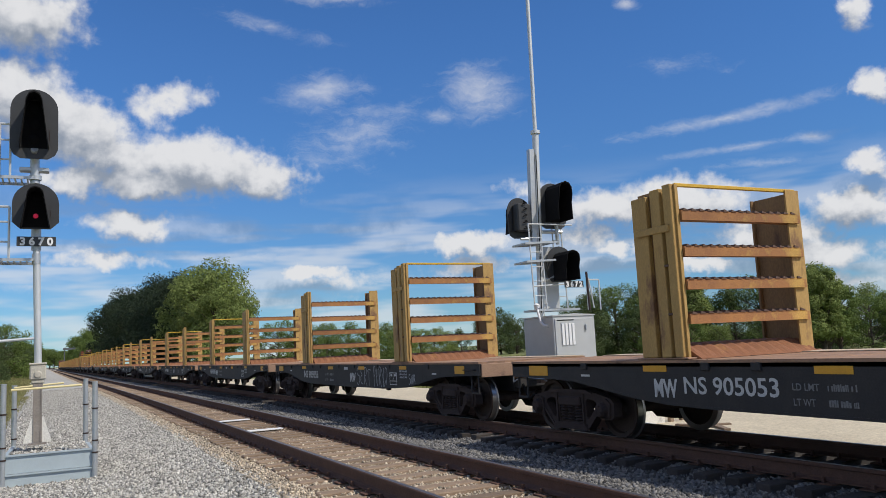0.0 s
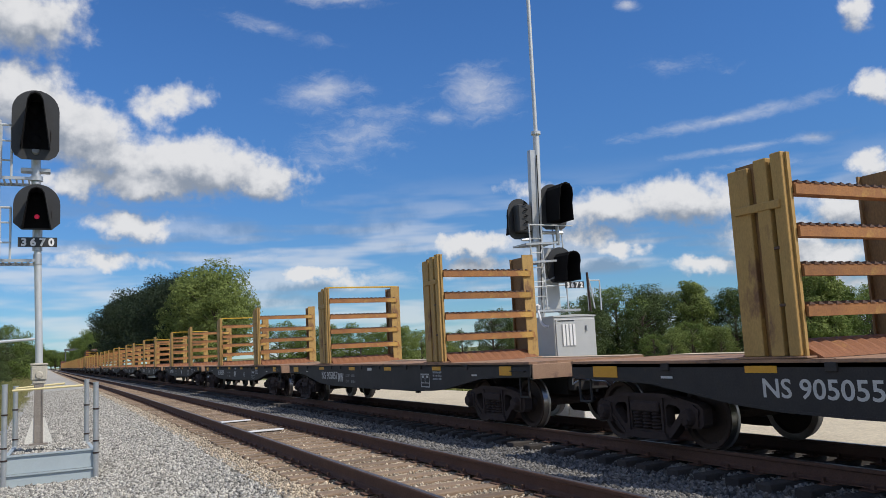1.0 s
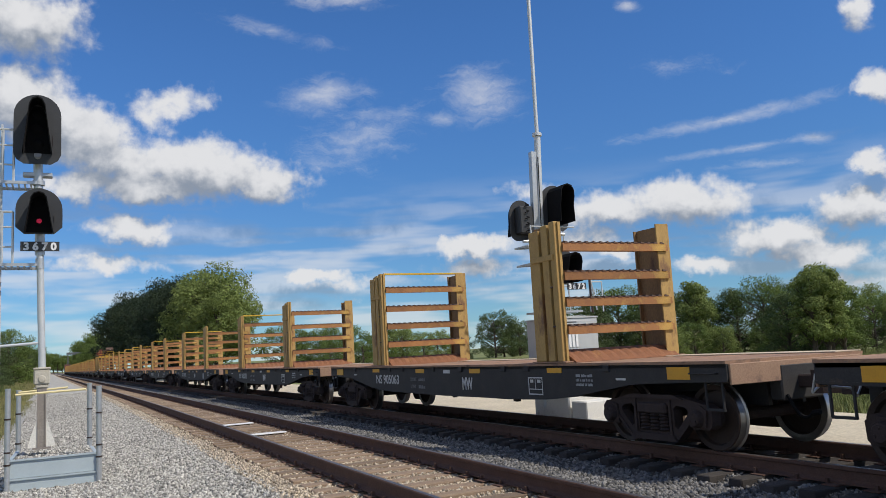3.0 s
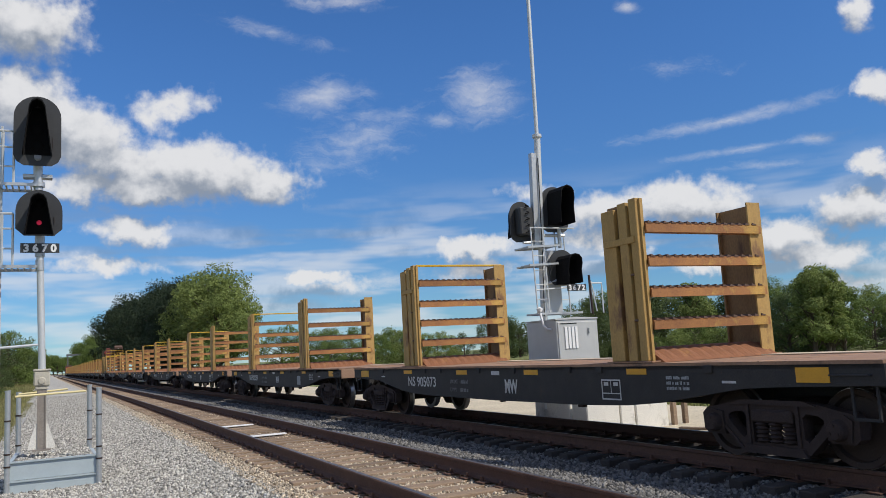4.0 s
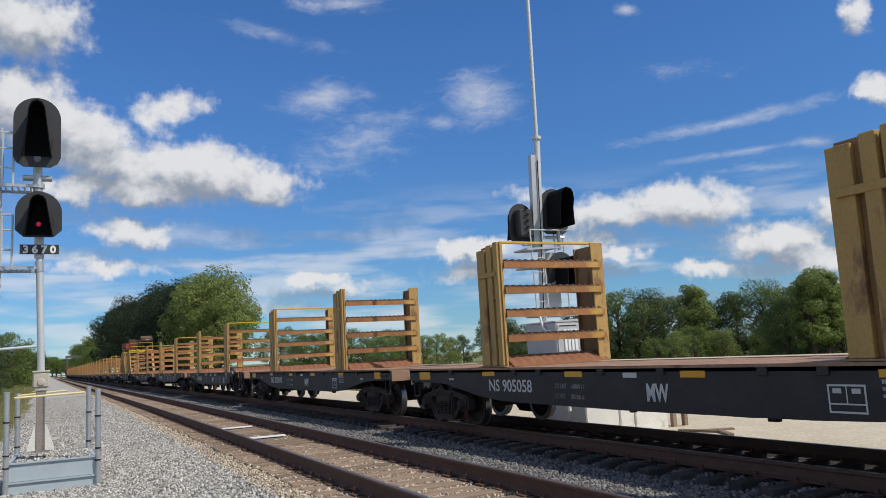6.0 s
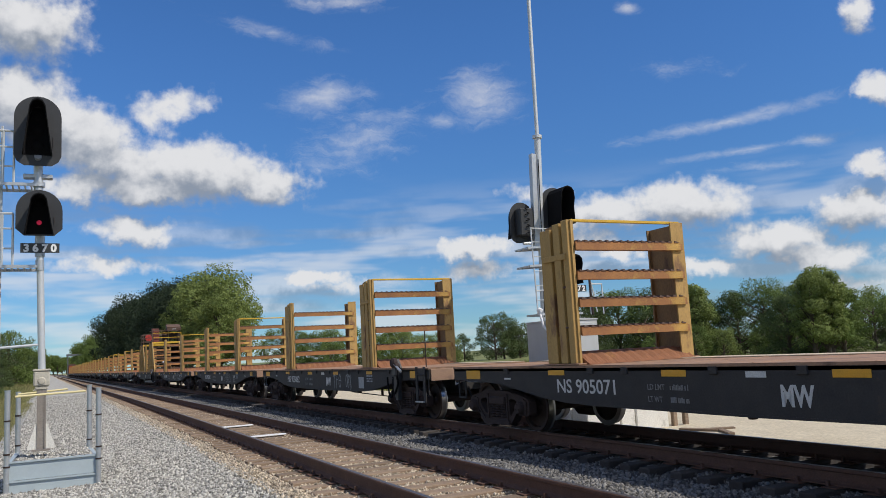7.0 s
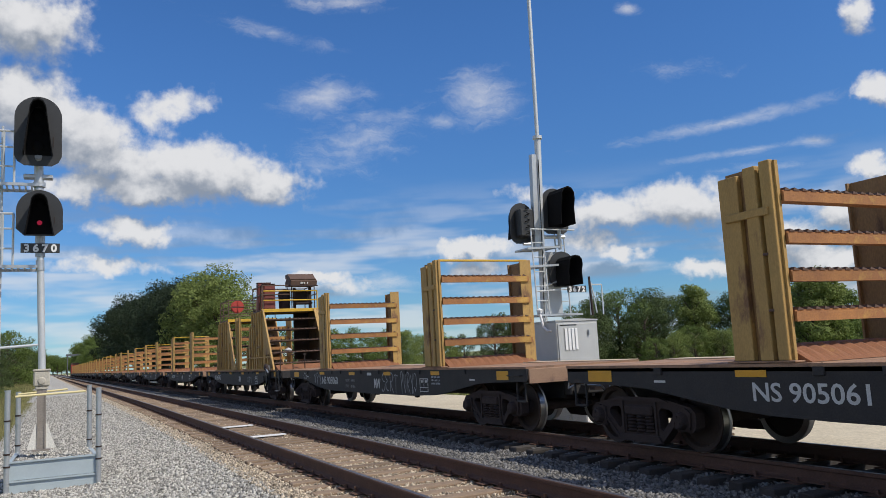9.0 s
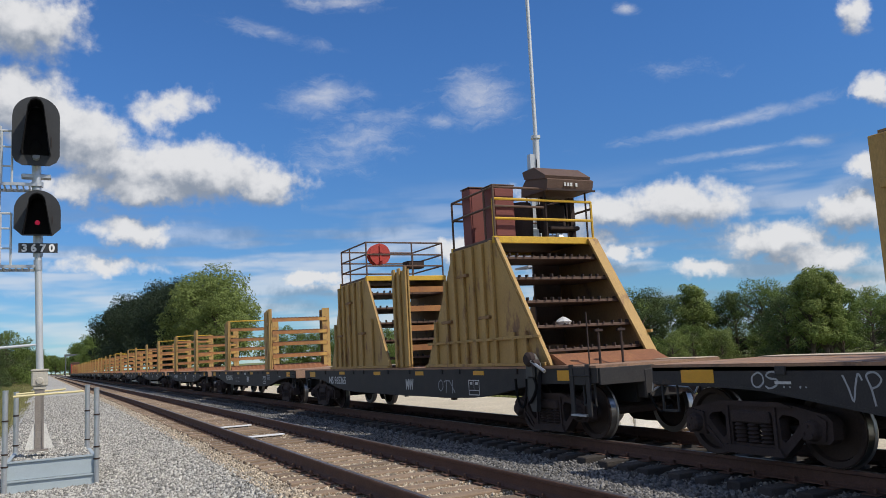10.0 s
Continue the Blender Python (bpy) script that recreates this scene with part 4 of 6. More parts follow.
def flat_car(k):
    far = 0 if k <= 22 else 1 if k <= 34 else 2
    front_top = k in (1, 9, 10, 11) or (k > 12 and k % 3 == 0)
    car = base_car("rail_flat_car", "black flat car with two ochre racks for carrying long rails", far)
    rack(car, RACK_Y, not front_top, far)
    rack(car, -RACK_Y, front_top, far)
    words = ("NS " + NUMBERS[k]) if k < len(NUMBERS) else "NS 9050%02d" % (20 + (k * 7) % 60)
    me, m = side_text(words, 0.205, 1.48, M_WHITE, 4.02 if k else 3.50, 0.735)
    part("car_number", me, car, "white stencilled car number", m)
    me, m = side_text("MW", 0.225, 0.44, M_WHITE, {0: 4.06, 2: 2.48, 3: 0.25, 4: -0.74}.get(k, -0.38), 0.68, bold=0.010)
    part("stencil_letters", me, car, "bold white stencilled letters", m)
    if k < 30:
        for i, (words, w) in enumerate((("LD LMT", 0.34), ("LT WT", 0.28))):
            me, m = side_text(words, 0.075, w, M_FADED, 1.84, 0.815 - 0.16 * i, 0.001)
            tagged(part("load_stencil", me, car, "faded stencilled letters", m), kind="stuff")
            tagged(part("weight_stencil", shared(("bars1", i), lambda: bars_mesh(1, 0.34, 0.075, 0.0, M_FADED, 4 + i)), car, "faded stencilled figures", on_side(1.40, 0.815 - 0.16 * i)), kind="stuff")
        tagged(part("data_stencil", shared("bars2", lambda: bars_mesh(3, 0.42, 0.045, 0.022, M_SPRAY, 5)), car, "small white data stencils", on_side(-4.62 if k in (4, 5, 6) else -3.84, 0.94)), kind="stuff")
        if k in (6, 9):
            part("patch", shared("patch3", lambda: Build().box(0, 0.40, 0, 0.29, 0, 0.002).mesh("patch", M_SPRAY)), car, "pale grey painted square", on_side(-3.22, 0.64))
        else:
            part("stencil_frame", shared("sframe", stencil_frame_mesh), car, "white stencilled frame", on_side(-3.22, 0.64))
        part("patch", shared("patch", lambda: Build().box(0, 0.30, 0, 0.07, 0, 0.002).mesh("patch", M_WHITE)), car, "small pale grey patch", on_side(0.1, 0.985))
        part("patch", shared("patch2", lambda: Build().box(0, 0.22, 0, 0.03, 0, 0.002).mesh("patch", M_WHITE)), car, "small white streak", on_side(-5.6, 0.90))
        part("patch", shared("patch2", None), car, "small white streak", on_side(5.7, 0.92))
    for words, w, h, y, z in TAGS.get(k, ()):
        tagged(part("painted_scrawl", shared(("tag", k, words), lambda: scrawl_mesh(k + len(words), w, h, words)), car, "loose pale sprayed scrawl", on_side(y, z)), kind="stuff")
    if k == 9:
        brake_gear(car)
        part("brake_pull_rod", Build().path([(-0.95, -1.9, 0.50), (-0.95, -5.2, 0.44)], 0.014, 6).box(-0.97, -0.93, -2.6, -2.52, 0.48, 0.9).box(-0.97, -0.93, -4.3, -4.22, 0.45, 0.9).mesh("brake_pull_rod", M_TRUCK), car, "dark hanging brake pull rod")
    return car


CARS = [(k, flat_car(k)) for k in range(0, 28) if k != 12]


def stand_side(s, foot, head, z1, name):
    """Tapered side panel of a stand, from (y, y) at the deck to (y, y) at the top."""
    outline = [(foot[0], 1.16), (foot[1], 1.16), (head[1], z1), (head[0], z1)]
    x0, x1 = sorted((s * 1.10, s * 1.14))
    return shared((name, s), lambda: Build().prism(outline, "x", x0, x1).mesh("stand_panel", M_OCHRE))


def handrail(parent, points, posts, zs, z0, mat, label, r=0.022):
    """Handrails: a post at each named point, and a bent rail from point to point at each height."""
    for x, y in posts:
        part("rail_post", Build().tube((x, y, z0), (x, y, zs[0]), r, 6).mesh("rail_post", mat), parent, label)
    for z in zs:
        part("rail_bar", Build().path([(x, y, z) for x, y in points], r, 6).mesh("rail_bar", mat), parent, label)


def stand(car, name, foot, head, z1, ribs, shelves, open_end):
    """A tall tie-down stand: two ribbed tapered sides, shelves across, and a platform on top."""
    st = part(name, Build().box(-1.14, 1.14, min(head) , max(head), z1, z1 + 0.05, 0.01).mesh(name, M_BROWN), car, "tall ochre tie-down stand with a platform on top")
    for s in (-1, 1):
        part("stand_panel", stand_side(s, foot, head, z1, name), st, "tapered ochre steel side")
        inner = [(foot[0], 1.17), (foot[1], 1.17), (head[1], z1 - 0.01), (head[0], z1 - 0.01)]
        x0, x1 = sorted((s * 1.08, s * 1.098))
        part("lining", Build().prism(inner, "x", x0, x1).mesh("lining", M_INNER), st, "rust-brown inner sheet")
        for i, (y, w, top) in enumerate(ribs):
            if i % 2 and s < 0:
                x0, x1 = sorted((s * 1.144, s * 1.215))
                zz = 1.6 + 0.43 * ((i * 5) % 4)
                if zz < top:
                    part("strap", Build().box(x0, x1, y - 0.22, y + 0.2, zz, zz + 0.06, 0.006).mesh("strap", M_INNER), st, "rusty welded strap")
        for y, w, top in ribs:
            x0, x1 = sorted((s * 1.142, s * 1.205))
            part("rib", Build().box(x0, x1, y - w / 2, y + w / 2, 1.18, top, 0.01).mesh("rib", M_OCHRE), st)
        x0, x1 = sorted((s * 1.145, s * 1.20))
        part("foot_rail", Build().box(x0, x1, min(foot) + 0.02, max(foot) - 0.02, 1.157, 1.215, 0.006).mesh("foot_rail", M_OCHRE), st)
    for z, y0, y1 in shelves:
        part("shelf", Build().box(-1.09, 1.09, min(y0, y1), max(y0, y1), z - 0.05, z, 0.006).mesh("shelf", M_BROWN), st, "dark rusty cross shelf")
        bolts = Build()
        rng = random.Random(int(z * 100))
        for i in range(12):
            x = -0.95 + 0.172 * i + rng.uniform(-0.03, 0.03)
            h = rng.uniform(0.02, 0.06)
            bolts.box(x - 0.014, x + 0.014, open_end - 0.02 + (y0 - open_end) * 0.98, open_end + 0.05 + (y0 - open_end) * 0.98, z, z + h)
        tagged(part("clip_strip", bolts.mesh("clip_strip", M_TRUCK), st, "row of small dark rail clips"), kind="stuff")
    for y in head:
        part("edge_beam", Build().box(-1.15, 1.15, y - 0.04, y + 0.04, z1 - 0.06, z1 + 0.07, 0.008).mesh("edge_beam", M_SAFETY), st, "yellow painted platform edge")
    return st


def tie_down_car():
    car = base_car("rail_tie_down_car", "black flat car with two tall ochre tie-down stands and red cabinets")
    # rear stand
    a = stand(car, "rear_stand", (5.1, 0.56), (4.06, 1.97), 3.46, [(4.55, 0.09, 2.4), (4.12, 0.09, 3.40), (3.75, 0.10, 3.44), (3.3, 0.10, 3.44), (2.85, 0.10, 3.44), (2.35, 0.10, 3.44), (1.6, 0.08, 2.4)],
              [(3.1, 2.1, 3.9), (2.7, 1.9, 4.1), (2.3, 1.6, 4.4), (1.85, 1.3, 4.6), (1.4, 0.9, 4.8)], 0.9)
    p = [(-1.1, 2.0), (-1.1, 4.0), (1.1, 4.0), (1.1, 2.0), (-1.1, 2.0)]
    handrail(a, p, [(-1.1, 2.0), (-1.1, 3.3), (-1.1, 4.0), (1.1, 4.0), (1.1, 2.0), (0.2, 2.0)], (4.42, 4.1, 3.8), 3.5, M_BROWN, "dark rusty pipe handrail")
    part("hose_reel", Build().lathe([(-0.13, 0.06), (-0.13, 0.29), (-0.10, 0.29), (-0.09, 0.12), (0.09, 0.12), (0.10, 0.29), (0.13, 0.29), (0.13, 0.06)], "y", (-0.62, 2.35, 4.14), 24).box(-0.86, -0.38, 2.19, 2.215, 4.12, 4.16).box(-0.64, -0.60, 2.19, 2.215, 3.90, 4.38).box(-0.65, -0.59, 2.0, 2.3, 3.85, 3.95).mesh("hose_reel", M_REDBRIGHT), a, "bright red hose reel")
    part("work_box", Build().box(0.1, 0.6, 2.1, 2.45, 3.75, 3.95, 0.02).mesh("work_box", M_TRUCK), a)
    # free post panel between the stands
    mid = part("post_panel", Build().box(-1.14, -1.10, -0.75, 0.10, 1.16, 3.40, 0.006).mesh("post_panel", M_OCHRE), car, "narrow ochre upright panel")
    for y in (-0.66, -0.30, 0.02):
        part("rib", Build().box(-1.20, -1.142, y - 0.06, y + 0.06, 1.18, 3.46, 0.01).mesh("rib", M_OCHRE), mid)
    mid = part("post_panel", Build().box(1.10, 1.14, -0.75, 0.10, 1.16, 3.40, 0.006).mesh("post_panel", M_OCHRE), car, "narrow ochre upright panel")
    for z in (3.0, 2.55, 2.1, 1.65):
        part("cross_beam", shared("beam", beam_mesh), car, "", pose(0, -0.33, z - 0.1))
    # front stand
    c = stand(car, "front_stand", (-1.6, -6.35), (-3.1, -4.80), 3.46, [(-2.2, 0.09, 2.1), (-2.75, 0.10, 2.9), (-3.15, 0.12, 3.44), (-3.55, 0.12, 3.44), (-3.95, 0.14, 3.44), (-4.35, 0.14, 3.44), (-4.72, 0.10, 3.46), (-5.35, 0.10, 1.75), (-5.75, 0.10, 1.75)],
              [(3.13, -5.0, -4.0), (2.72, -5.27, -4.1), (2.28, -5.55, -4.4), (1.83, -5.85, -4.6), (1.42, -6.1, -4.9)], -6.1)
    part("bed_plate", Build().prism([(-6.75, 1.155), (-5.9, 1.155), (-6.02, 1.33), (-6.35, 1.33)], "x", -1.05, 1.05).mesh("bed_plate", M_RUST), c, "rusted rounded bed plate")
    for s in (-1, 1):
        x0, x1 = sorted((s * (0.93 if s > 0 else 1.08), s * 1.145))
        part("end_flange", Build().prism([(-6.42, 1.16), (-6.36, 1.16), (-4.82, 3.50), (-4.88, 3.50)], "x", x0, x1).mesh("end_flange", M_OCHRE), c, "sloped ochre end flange")
        part("cross_tie", Build().box(-1.205, -1.15, -6.2, -1.8, 1.62, 1.67, 0.006).mesh("cross_tie", M_OCHRE) if s < 0 else Build().box(1.15, 1.205, -6.2, -1.8, 1.62, 1.67, 0.006).mesh("cross_tie", M_OCHRE), c)
    part("back_sheet", Build().box(0.45, 1.08, -3.6, -3.55, 1.5, 3.4).mesh("back_sheet", M_BROWN), c, "dark sheet behind the shelves")
    handrail(c, [(-1.1, -4.78), (1.12, -4.78)], [(-1.1, -4.78), (1.12, -4.78)], (4.24, 3.87), 3.5, M_SAFETY, "yellow pipe handrail", 0.026)
    handrail(c, [(0.0, -4.80), (-1.1, -4.80), (-1.1, -3.1), (1.1, -3.1), (1.1, -4.8)], [(-1.1, -4.81), (-1.1, -4.45), (-1.1, -3.1), (1.1, -3.1), (1.1, -4.0)], (4.46, 4.1), 3.5, M_BROWN, "dark rusty pipe handrail")
    for x1, y0, y1, top in ((-0.56, -4.66, -4.26, 4.52), (-0.50, -3.74, -3.40, 4.66)):
        cab = part("cabinet", Build().box(-1.02, x1, y0, y1, 3.51, top, 0.015).mesh("cabinet", M_RED), c, "faded red steel cabinet")
        part("cabinet_door", Build().box(-0.98, x1 - 0.04, y0 - 0.014, y0 - 0.002, 3.56, top - 0.06, 0.004).mesh("cabinet_door", M_RED), cab)
        part("cabinet_top", Build().box(-1.035, x1 + 0.015, y0 - 0.02, y1 + 0.015, top + 0.002, top + 0.025, 0.004).mesh("cabinet_top", M_BROWN), cab, "rusty cabinet top")
    part("engine", Build().lathe([(3.51, 0.22), (4.2, 0.25), (4.32, 0.20), (4.36, 0.0)], "z", (-0.02, -4.0, 0.0), 18).mesh("engine", M_TRUCK, True), c, "dark grey upright tank")
    part("seat_frame", Build().box(0.25, 0.35, -4.4, -4.3, 3.5, 4.4).box(0.9, 1.0, -4.4, -4.3, 3.5, 4.4).box(0.3, 1.0, -4.55, -4.1, 3.72, 3.8, 0.02).box(0.3, 0.95, -4.15, -4.05, 3.8, 4.3, 0.02).mesh("seat_frame", M_TRUCK), c)
    can = part("canopy", Build().prism([(-4.92, 4.42), (-4.98, 4.62), (-4.80, 4.72), (-4.2, 4.76), (-4.02, 4.62), (-4.0, 4.45)], "x", 0.02, 1.08).mesh("canopy", M_BROWN), c, "brown rusted sheet canopy")
    part("canopy_lid", Build().prism([(-4.96, 4.70), (-4.93, 4.645), (-4.20, 4.765), (-4.15, 4.90), (-4.15, 4.93), (-4.57, 4.935)], "x", -0.01, 1.03).mesh("canopy_lid", M_BROWN), can, "raised rusty roof sheet")
    part("canopy_rib", Build().box(0.0, 1.10, -4.995, -4.975, 4.40, 4.44, 0.004).mesh("canopy_rib", M_TRUCK), can)
    for x in (0.40, 0.47, 0.54, 0.66):
        part("mark_bar", Build().box(x, x + 0.045, -4.972, -4.966, 4.50, 4.57).mesh("mark_bar", M_WHITE), can, "faded white painted mark")
    for x, y in ((0.08, -4.75), (1.02, -4.75), (0.08, -4.1), (1.02, -4.1)):
        part("canopy_post", Build().tube((x, y, 3.5), (x, y, 4.5), 0.02, 6).mesh("canopy_post", M_TRUCK), can, "dark thin post")
    part("crumpled_bag", Build().lathe([(0, 0.02), (0.0, 0.12), (0.05, 0.15), (0.11, 0.07), (0.14, 0.0)], "z", (-0.38, -5.75, 1.832), 9).mesh("crumpled_bag", M_WHITE), c, "crumpled white plastic on the shelf")
    for x in (-0.55, -0.1):
        part("brake_staff", Build().tube((x, -6.95, 0.7), (x, -6.95, 1.72), 0.02, 8).box(x - 0.07, x + 0.07, -6.98, -6.93, 1.66, 1.70).mesh("brake_staff", M_TRUCK), car, "dark upright brake staff")
    brake_gear(car)
    for words, h, w, y, z, bold in (("NS 965365", 0.20, 1.48, 5.2, 0.74, 0.004), ("MW", 0.225, 0.44, -0.5, 0.68, 0.01)):
        me, m = side_text(words, h, w, M_WHITE, y, z, bold)
        part("car_number", me, car, "white stencilled marks", m)
    part("painted_scrawl", scrawl_mesh(77, 0.8, 0.22, "OTX"), car, "loose white painted scrawl", on_side(-2.2, 0.68))
    part("stencil_frame", shared("sframe", stencil_frame_mesh), car, "white stencilled frame", on_side(-3.6, 0.62))
    return car


CARS.append((12, tie_down_car()))


def end_car():
    car = base_car("rail_end_car", "red-brown equipment car with a house and red ladder frame", 2)
    house = part("equipment_house", Build().box(-1.25, 1.25, -4.5, 6, 1.16, 4.3, 0.05).mesh("equipment_house", M_BROWN), car, "dark brown steel equipment house")
    part("roof", Build().prism([(-1.30, 4.3), (1.30, 4.3), (0.9, 4.6), (-0.9, 4.6)], "y", -4.6, 6.1).mesh("roof", M_BROWN), house)
    part("door", Build().box(-0.4, 0.4, -4.53, -4.5, 1.3, 3.3, 0.01).mesh("door", M_RED), house)
    frame_red = part("ladder_frame", Build().box(-1.2, 1.2, -6.6, -6.5, 3.6, 3.75).mesh("ladder_frame", M_REDBRIGHT), car, "bright red steel ladder frame")
    for x in (-1.15, -0.2, 1.1):
        part("upright", Build().box(x - 0.06, x + 0.06, -6.62, -6.48, 1.16, 4.0).mesh("upright", M_REDBRIGHT), frame_red)
    for z in (1.7, 2.3, 2.9):
        part("rung", Build().box(-1.2, 1.2, -6.58, -6.52, z, z + 0.1).mesh("rung", M_REDBRIGHT), frame_red)
    return car


CARS.append((28, end_car()))

# ---- wayside signals ----
def arch_outline(cx, zc_top, zc_bot, r, n=14, flat=False):
    """Outline of a backing plate: round at the top, and round or flat with cut corners at the foot."""
    pts = [(cx + r * math.cos(math.pi * i / n), zc_top + r * math.sin(math.pi * i / n)) for i in range(n + 1)]
    if flat:
        pts += [(cx - r, zc_bot + 0.12), (cx - r + 0.13, zc_bot), (cx + r - 0.13, zc_bot), (cx + r, zc_bot + 0.12)]
    else:
        pts += [(cx - r, zc_bot + 0.18), (cx - r + 0.05, zc_bot + 0.07), (cx - r + 0.16, zc_bot), (cx + r - 0.16, zc_bot), (cx + r - 0.05, zc_bot + 0.07), (cx + r, zc_bot + 0.18)]
    return pts


def hood_mesh(w_top, w_bot, h, depth):
    """A tunnel hood open to the front (-y) and narrowing to the top, as a bent sheet from z = 0 to h."""
    b = Build()
    n = 12
    ring = []
    for i in range(n + 1):
        a = i / n
        if a < 0.3:
            t = a / 0.3
            ring.append((-w_bot + (w_bot - w_top) * t, h * 0.8 * t))
        elif a > 0.7:
            t = (1 - a) / 0.3
            ring.append((w_bot - (w_bot - w_top) * t, h * 0.8 * t))
        else:
            u = (a - 0.3) / 0.4 * math.pi
            ring.append((-w_top * math.cos(u), h * 0.8 + h * 0.2 * math.sin(u)))
    k = len(ring)
    for y, f in ((0.0, 1.0), (-depth * 0.35, 1.0), (-depth, 0.97)):
        b.v += [(x * f, y if z > 0.5 * h or y == 0 else y * 0.9, z) for x, z in ring]
    b.f = [(j * k + i, j * k + i + 1, (j + 1) * k + i + 1, (j + 1) * k + i) for j in range(2) for i in range(k - 1)]
    # inner skin for thickness
    o = len(b.v)
    b.v += [(x * 0.94, y, z * 0.97) for x, y, z in b.v[:o]]
    b.f += [(o + a, o + d, o + c, o + e) for a, e, c, d in b.f[:2 * (k - 1)]]
    b.f += [(2 * k + i, 2 * k + i + 1, o + 2 * k + i + 1, o + 2 * k + i) for i in range(k - 1)]
    return b.mesh("hood", M_DARK)


def signal_head(parent, name, m, r, height, two, lit, deep=0.42):
    """A black signal head: backing plate, tunnel hood, lamps, rear housing. It faces -y; origin at the plate's foot."""
    head = part(name, Build().prism(arch_outline(0, height - r, 0, r, flat=not two), "y", -0.01, 0.01).mesh("backing_plate", M_BLACK, False), parent, "dark grey signal backing plate", m)
    square = deep > 0.5
    tall = height * (0.80 if square else 0.74 if two else 0.82)
    part("hood", hood_mesh(r * (0.50 if square else 0.36), r * (0.56 if square else 0.62), tall, deep), head, "black tunnel hood", pose(0, -0.011, height * (0.14 if two else 0.02)))
    # added sheet: makes the hood's hollow black, as deep shade would
    board = [(-r * 0.56, 0.01), (r * 0.56, 0.01), (r * 0.34, tall * 0.78), (r * 0.2, tall * 0.93), (-r * 0.2, tall * 0.93), (-r * 0.34, tall * 0.78)]
    part("lamp_board", Build().prism(board, "y", -0.016, -0.0115).mesh("lamp_board", M_DARK), head, "added black sheet that darkens the hood's inside", pose(0, 0, height * (0.14 if two else 0.02)))
    part("housing", Build().box(-0.2, 0.2, 0.011, 0.28, height * 0.15, height * 0.82, 0.03).mesh("housing", M_BLACK), head, "black lamp housing")
    for i, z in enumerate((0.72, 0.50, 0.28) if two else (0.72, 0.28)):
        on = lit and z == 0.28
        part("lens", Build().lathe([(-0.05, 0.0), (-0.045, 0.028 if on else 0.06), (-0.012, 0.042 if on else 0.10)], "y", (0, -0.012, height * z), 16).mesh("lens", M_LAMP if on else M_DARK, True), head, "glowing red lamp" if on else "unlit dark lens")
    part("latch", Build().box(r * 0.63, r * 0.65, -0.025, -0.011, height * 0.27, height * 0.42).mesh("latch", M_TRUCK), head)
    return head


def number_plate(parent, words, m, w, h):
    pl = part("number_plate", Build().box(-w / 2, w / 2, -0.006, 0.006, 0, h, 0.002).mesh("number_plate", M_BLACK), parent, "black plate with white numerals", m)
    step = w * 0.93 / len(words)
    for i, ch in enumerate(words):
        me = text_mesh(ch, h * 0.76, M_SIGN, 0.002, 0.008, "CENTER")
        part("numeral", me, pl, "white numeral", Matrix(((1, 0, 0, -w * 0.465 + step * (i + 0.5)), (0, 0, -1, -0.010), (0, 1, 0, h * 0.13), (0, 0, 0, 1))))
    return pl


def ladder(parent, xs, y, z0, z1, mat, step=0.30, r=0.018, lean=0.0):
    lad = part("ladder", Build().tube((xs[0], y, z0), (xs[0] + lean, y, z1), r, 6).tube((xs[1], y, z0), (xs[1] + lean, y, z1), r, 6).mesh("ladder", mat), parent, "galvanized ladder")
    n = int((z1 - z0) / step)
    rung = shared(("rung", round(xs[1] - xs[0], 3)), lambda: Build().tube((0, 0, 0), (xs[1] - xs[0], 0, 0), 0.011, 6).mesh("rung", mat))
    for i in range(1, n):
        f = i / n
        part("rung", rung, lad, "", pose(xs[0] + lean * f, y, z0 + (z1 - z0) * f))
    return lad


def grate(x0, x1, y0, y1, z, mat):
    b = Build()
    b.box(x0, x1, y0, y0 + 0.03, z - 0.05, z)
    b.box(x0, x1, y1 - 0.03, y1, z - 0.05, z)
    n = max(3, int((x1 - x0) / 0.09))
    for i in range(n + 1):
        x = x0 + (x1 - x0) * i / n
        b.box(x - 0.012, x + 0.012, y0 + 0.03, y1 - 0.03, z - 0.04, z - 0.006)
    return b.mesh("platform", mat)


# signal beside the near track: stands in a filled steel box, leans slightly
sig = thing("railway_signal", "silver mast signal with two dark heads and a red lamp", "railway signal", pose(-0.30, 15.2, 0.2))
part("base_post", Build().box(-0.055, 0.055, -0.05, 0.05, 0, 1.0, 0.008).box(-0.068, -0.045, -0.065, 0.065, 0, 1.0).box(0.045, 0.068, -0.065, 0.065, 0, 1.0).box(-0.14, 0.14, -0.14, 0.14, 0, 0.03).box(-0.075, 0.075, -0.075, 0.075, 0.93, 1.0, 0.01).mesh("base_post", M_WORN), sig, "steel column foot")
for e in (-1, 1):
    part("gusset", Build().prism([(e * 0.07, 0.03), (e * 0.21, 0.03), (e * 0.20, 0.08), (e * 0.09, 0.44), (e * 0.07, 0.44)], "y", -0.05, 0.0).mesh("gusset", M_CONCRETE), sig, "pale triangular gusset")
part("junction_box", Build().box(-0.125, 0.125, -0.11, 0.11, 1.06, 1.31, 0.02).box(-0.10, 0.10, -0.09, 0.09, 1.0, 1.06, 0.015).box(-0.135, 0.135, -0.12, 0.12, 1.31, 1.345, 0.01).lathe([(-0.135, 0.0), (-0.13, 0.05), (-0.11, 0.065)], "y", (0.0, 0.0, 1.15), 14).mesh("junction_box", M_BOXTAN), sig, "weathered cast junction box")
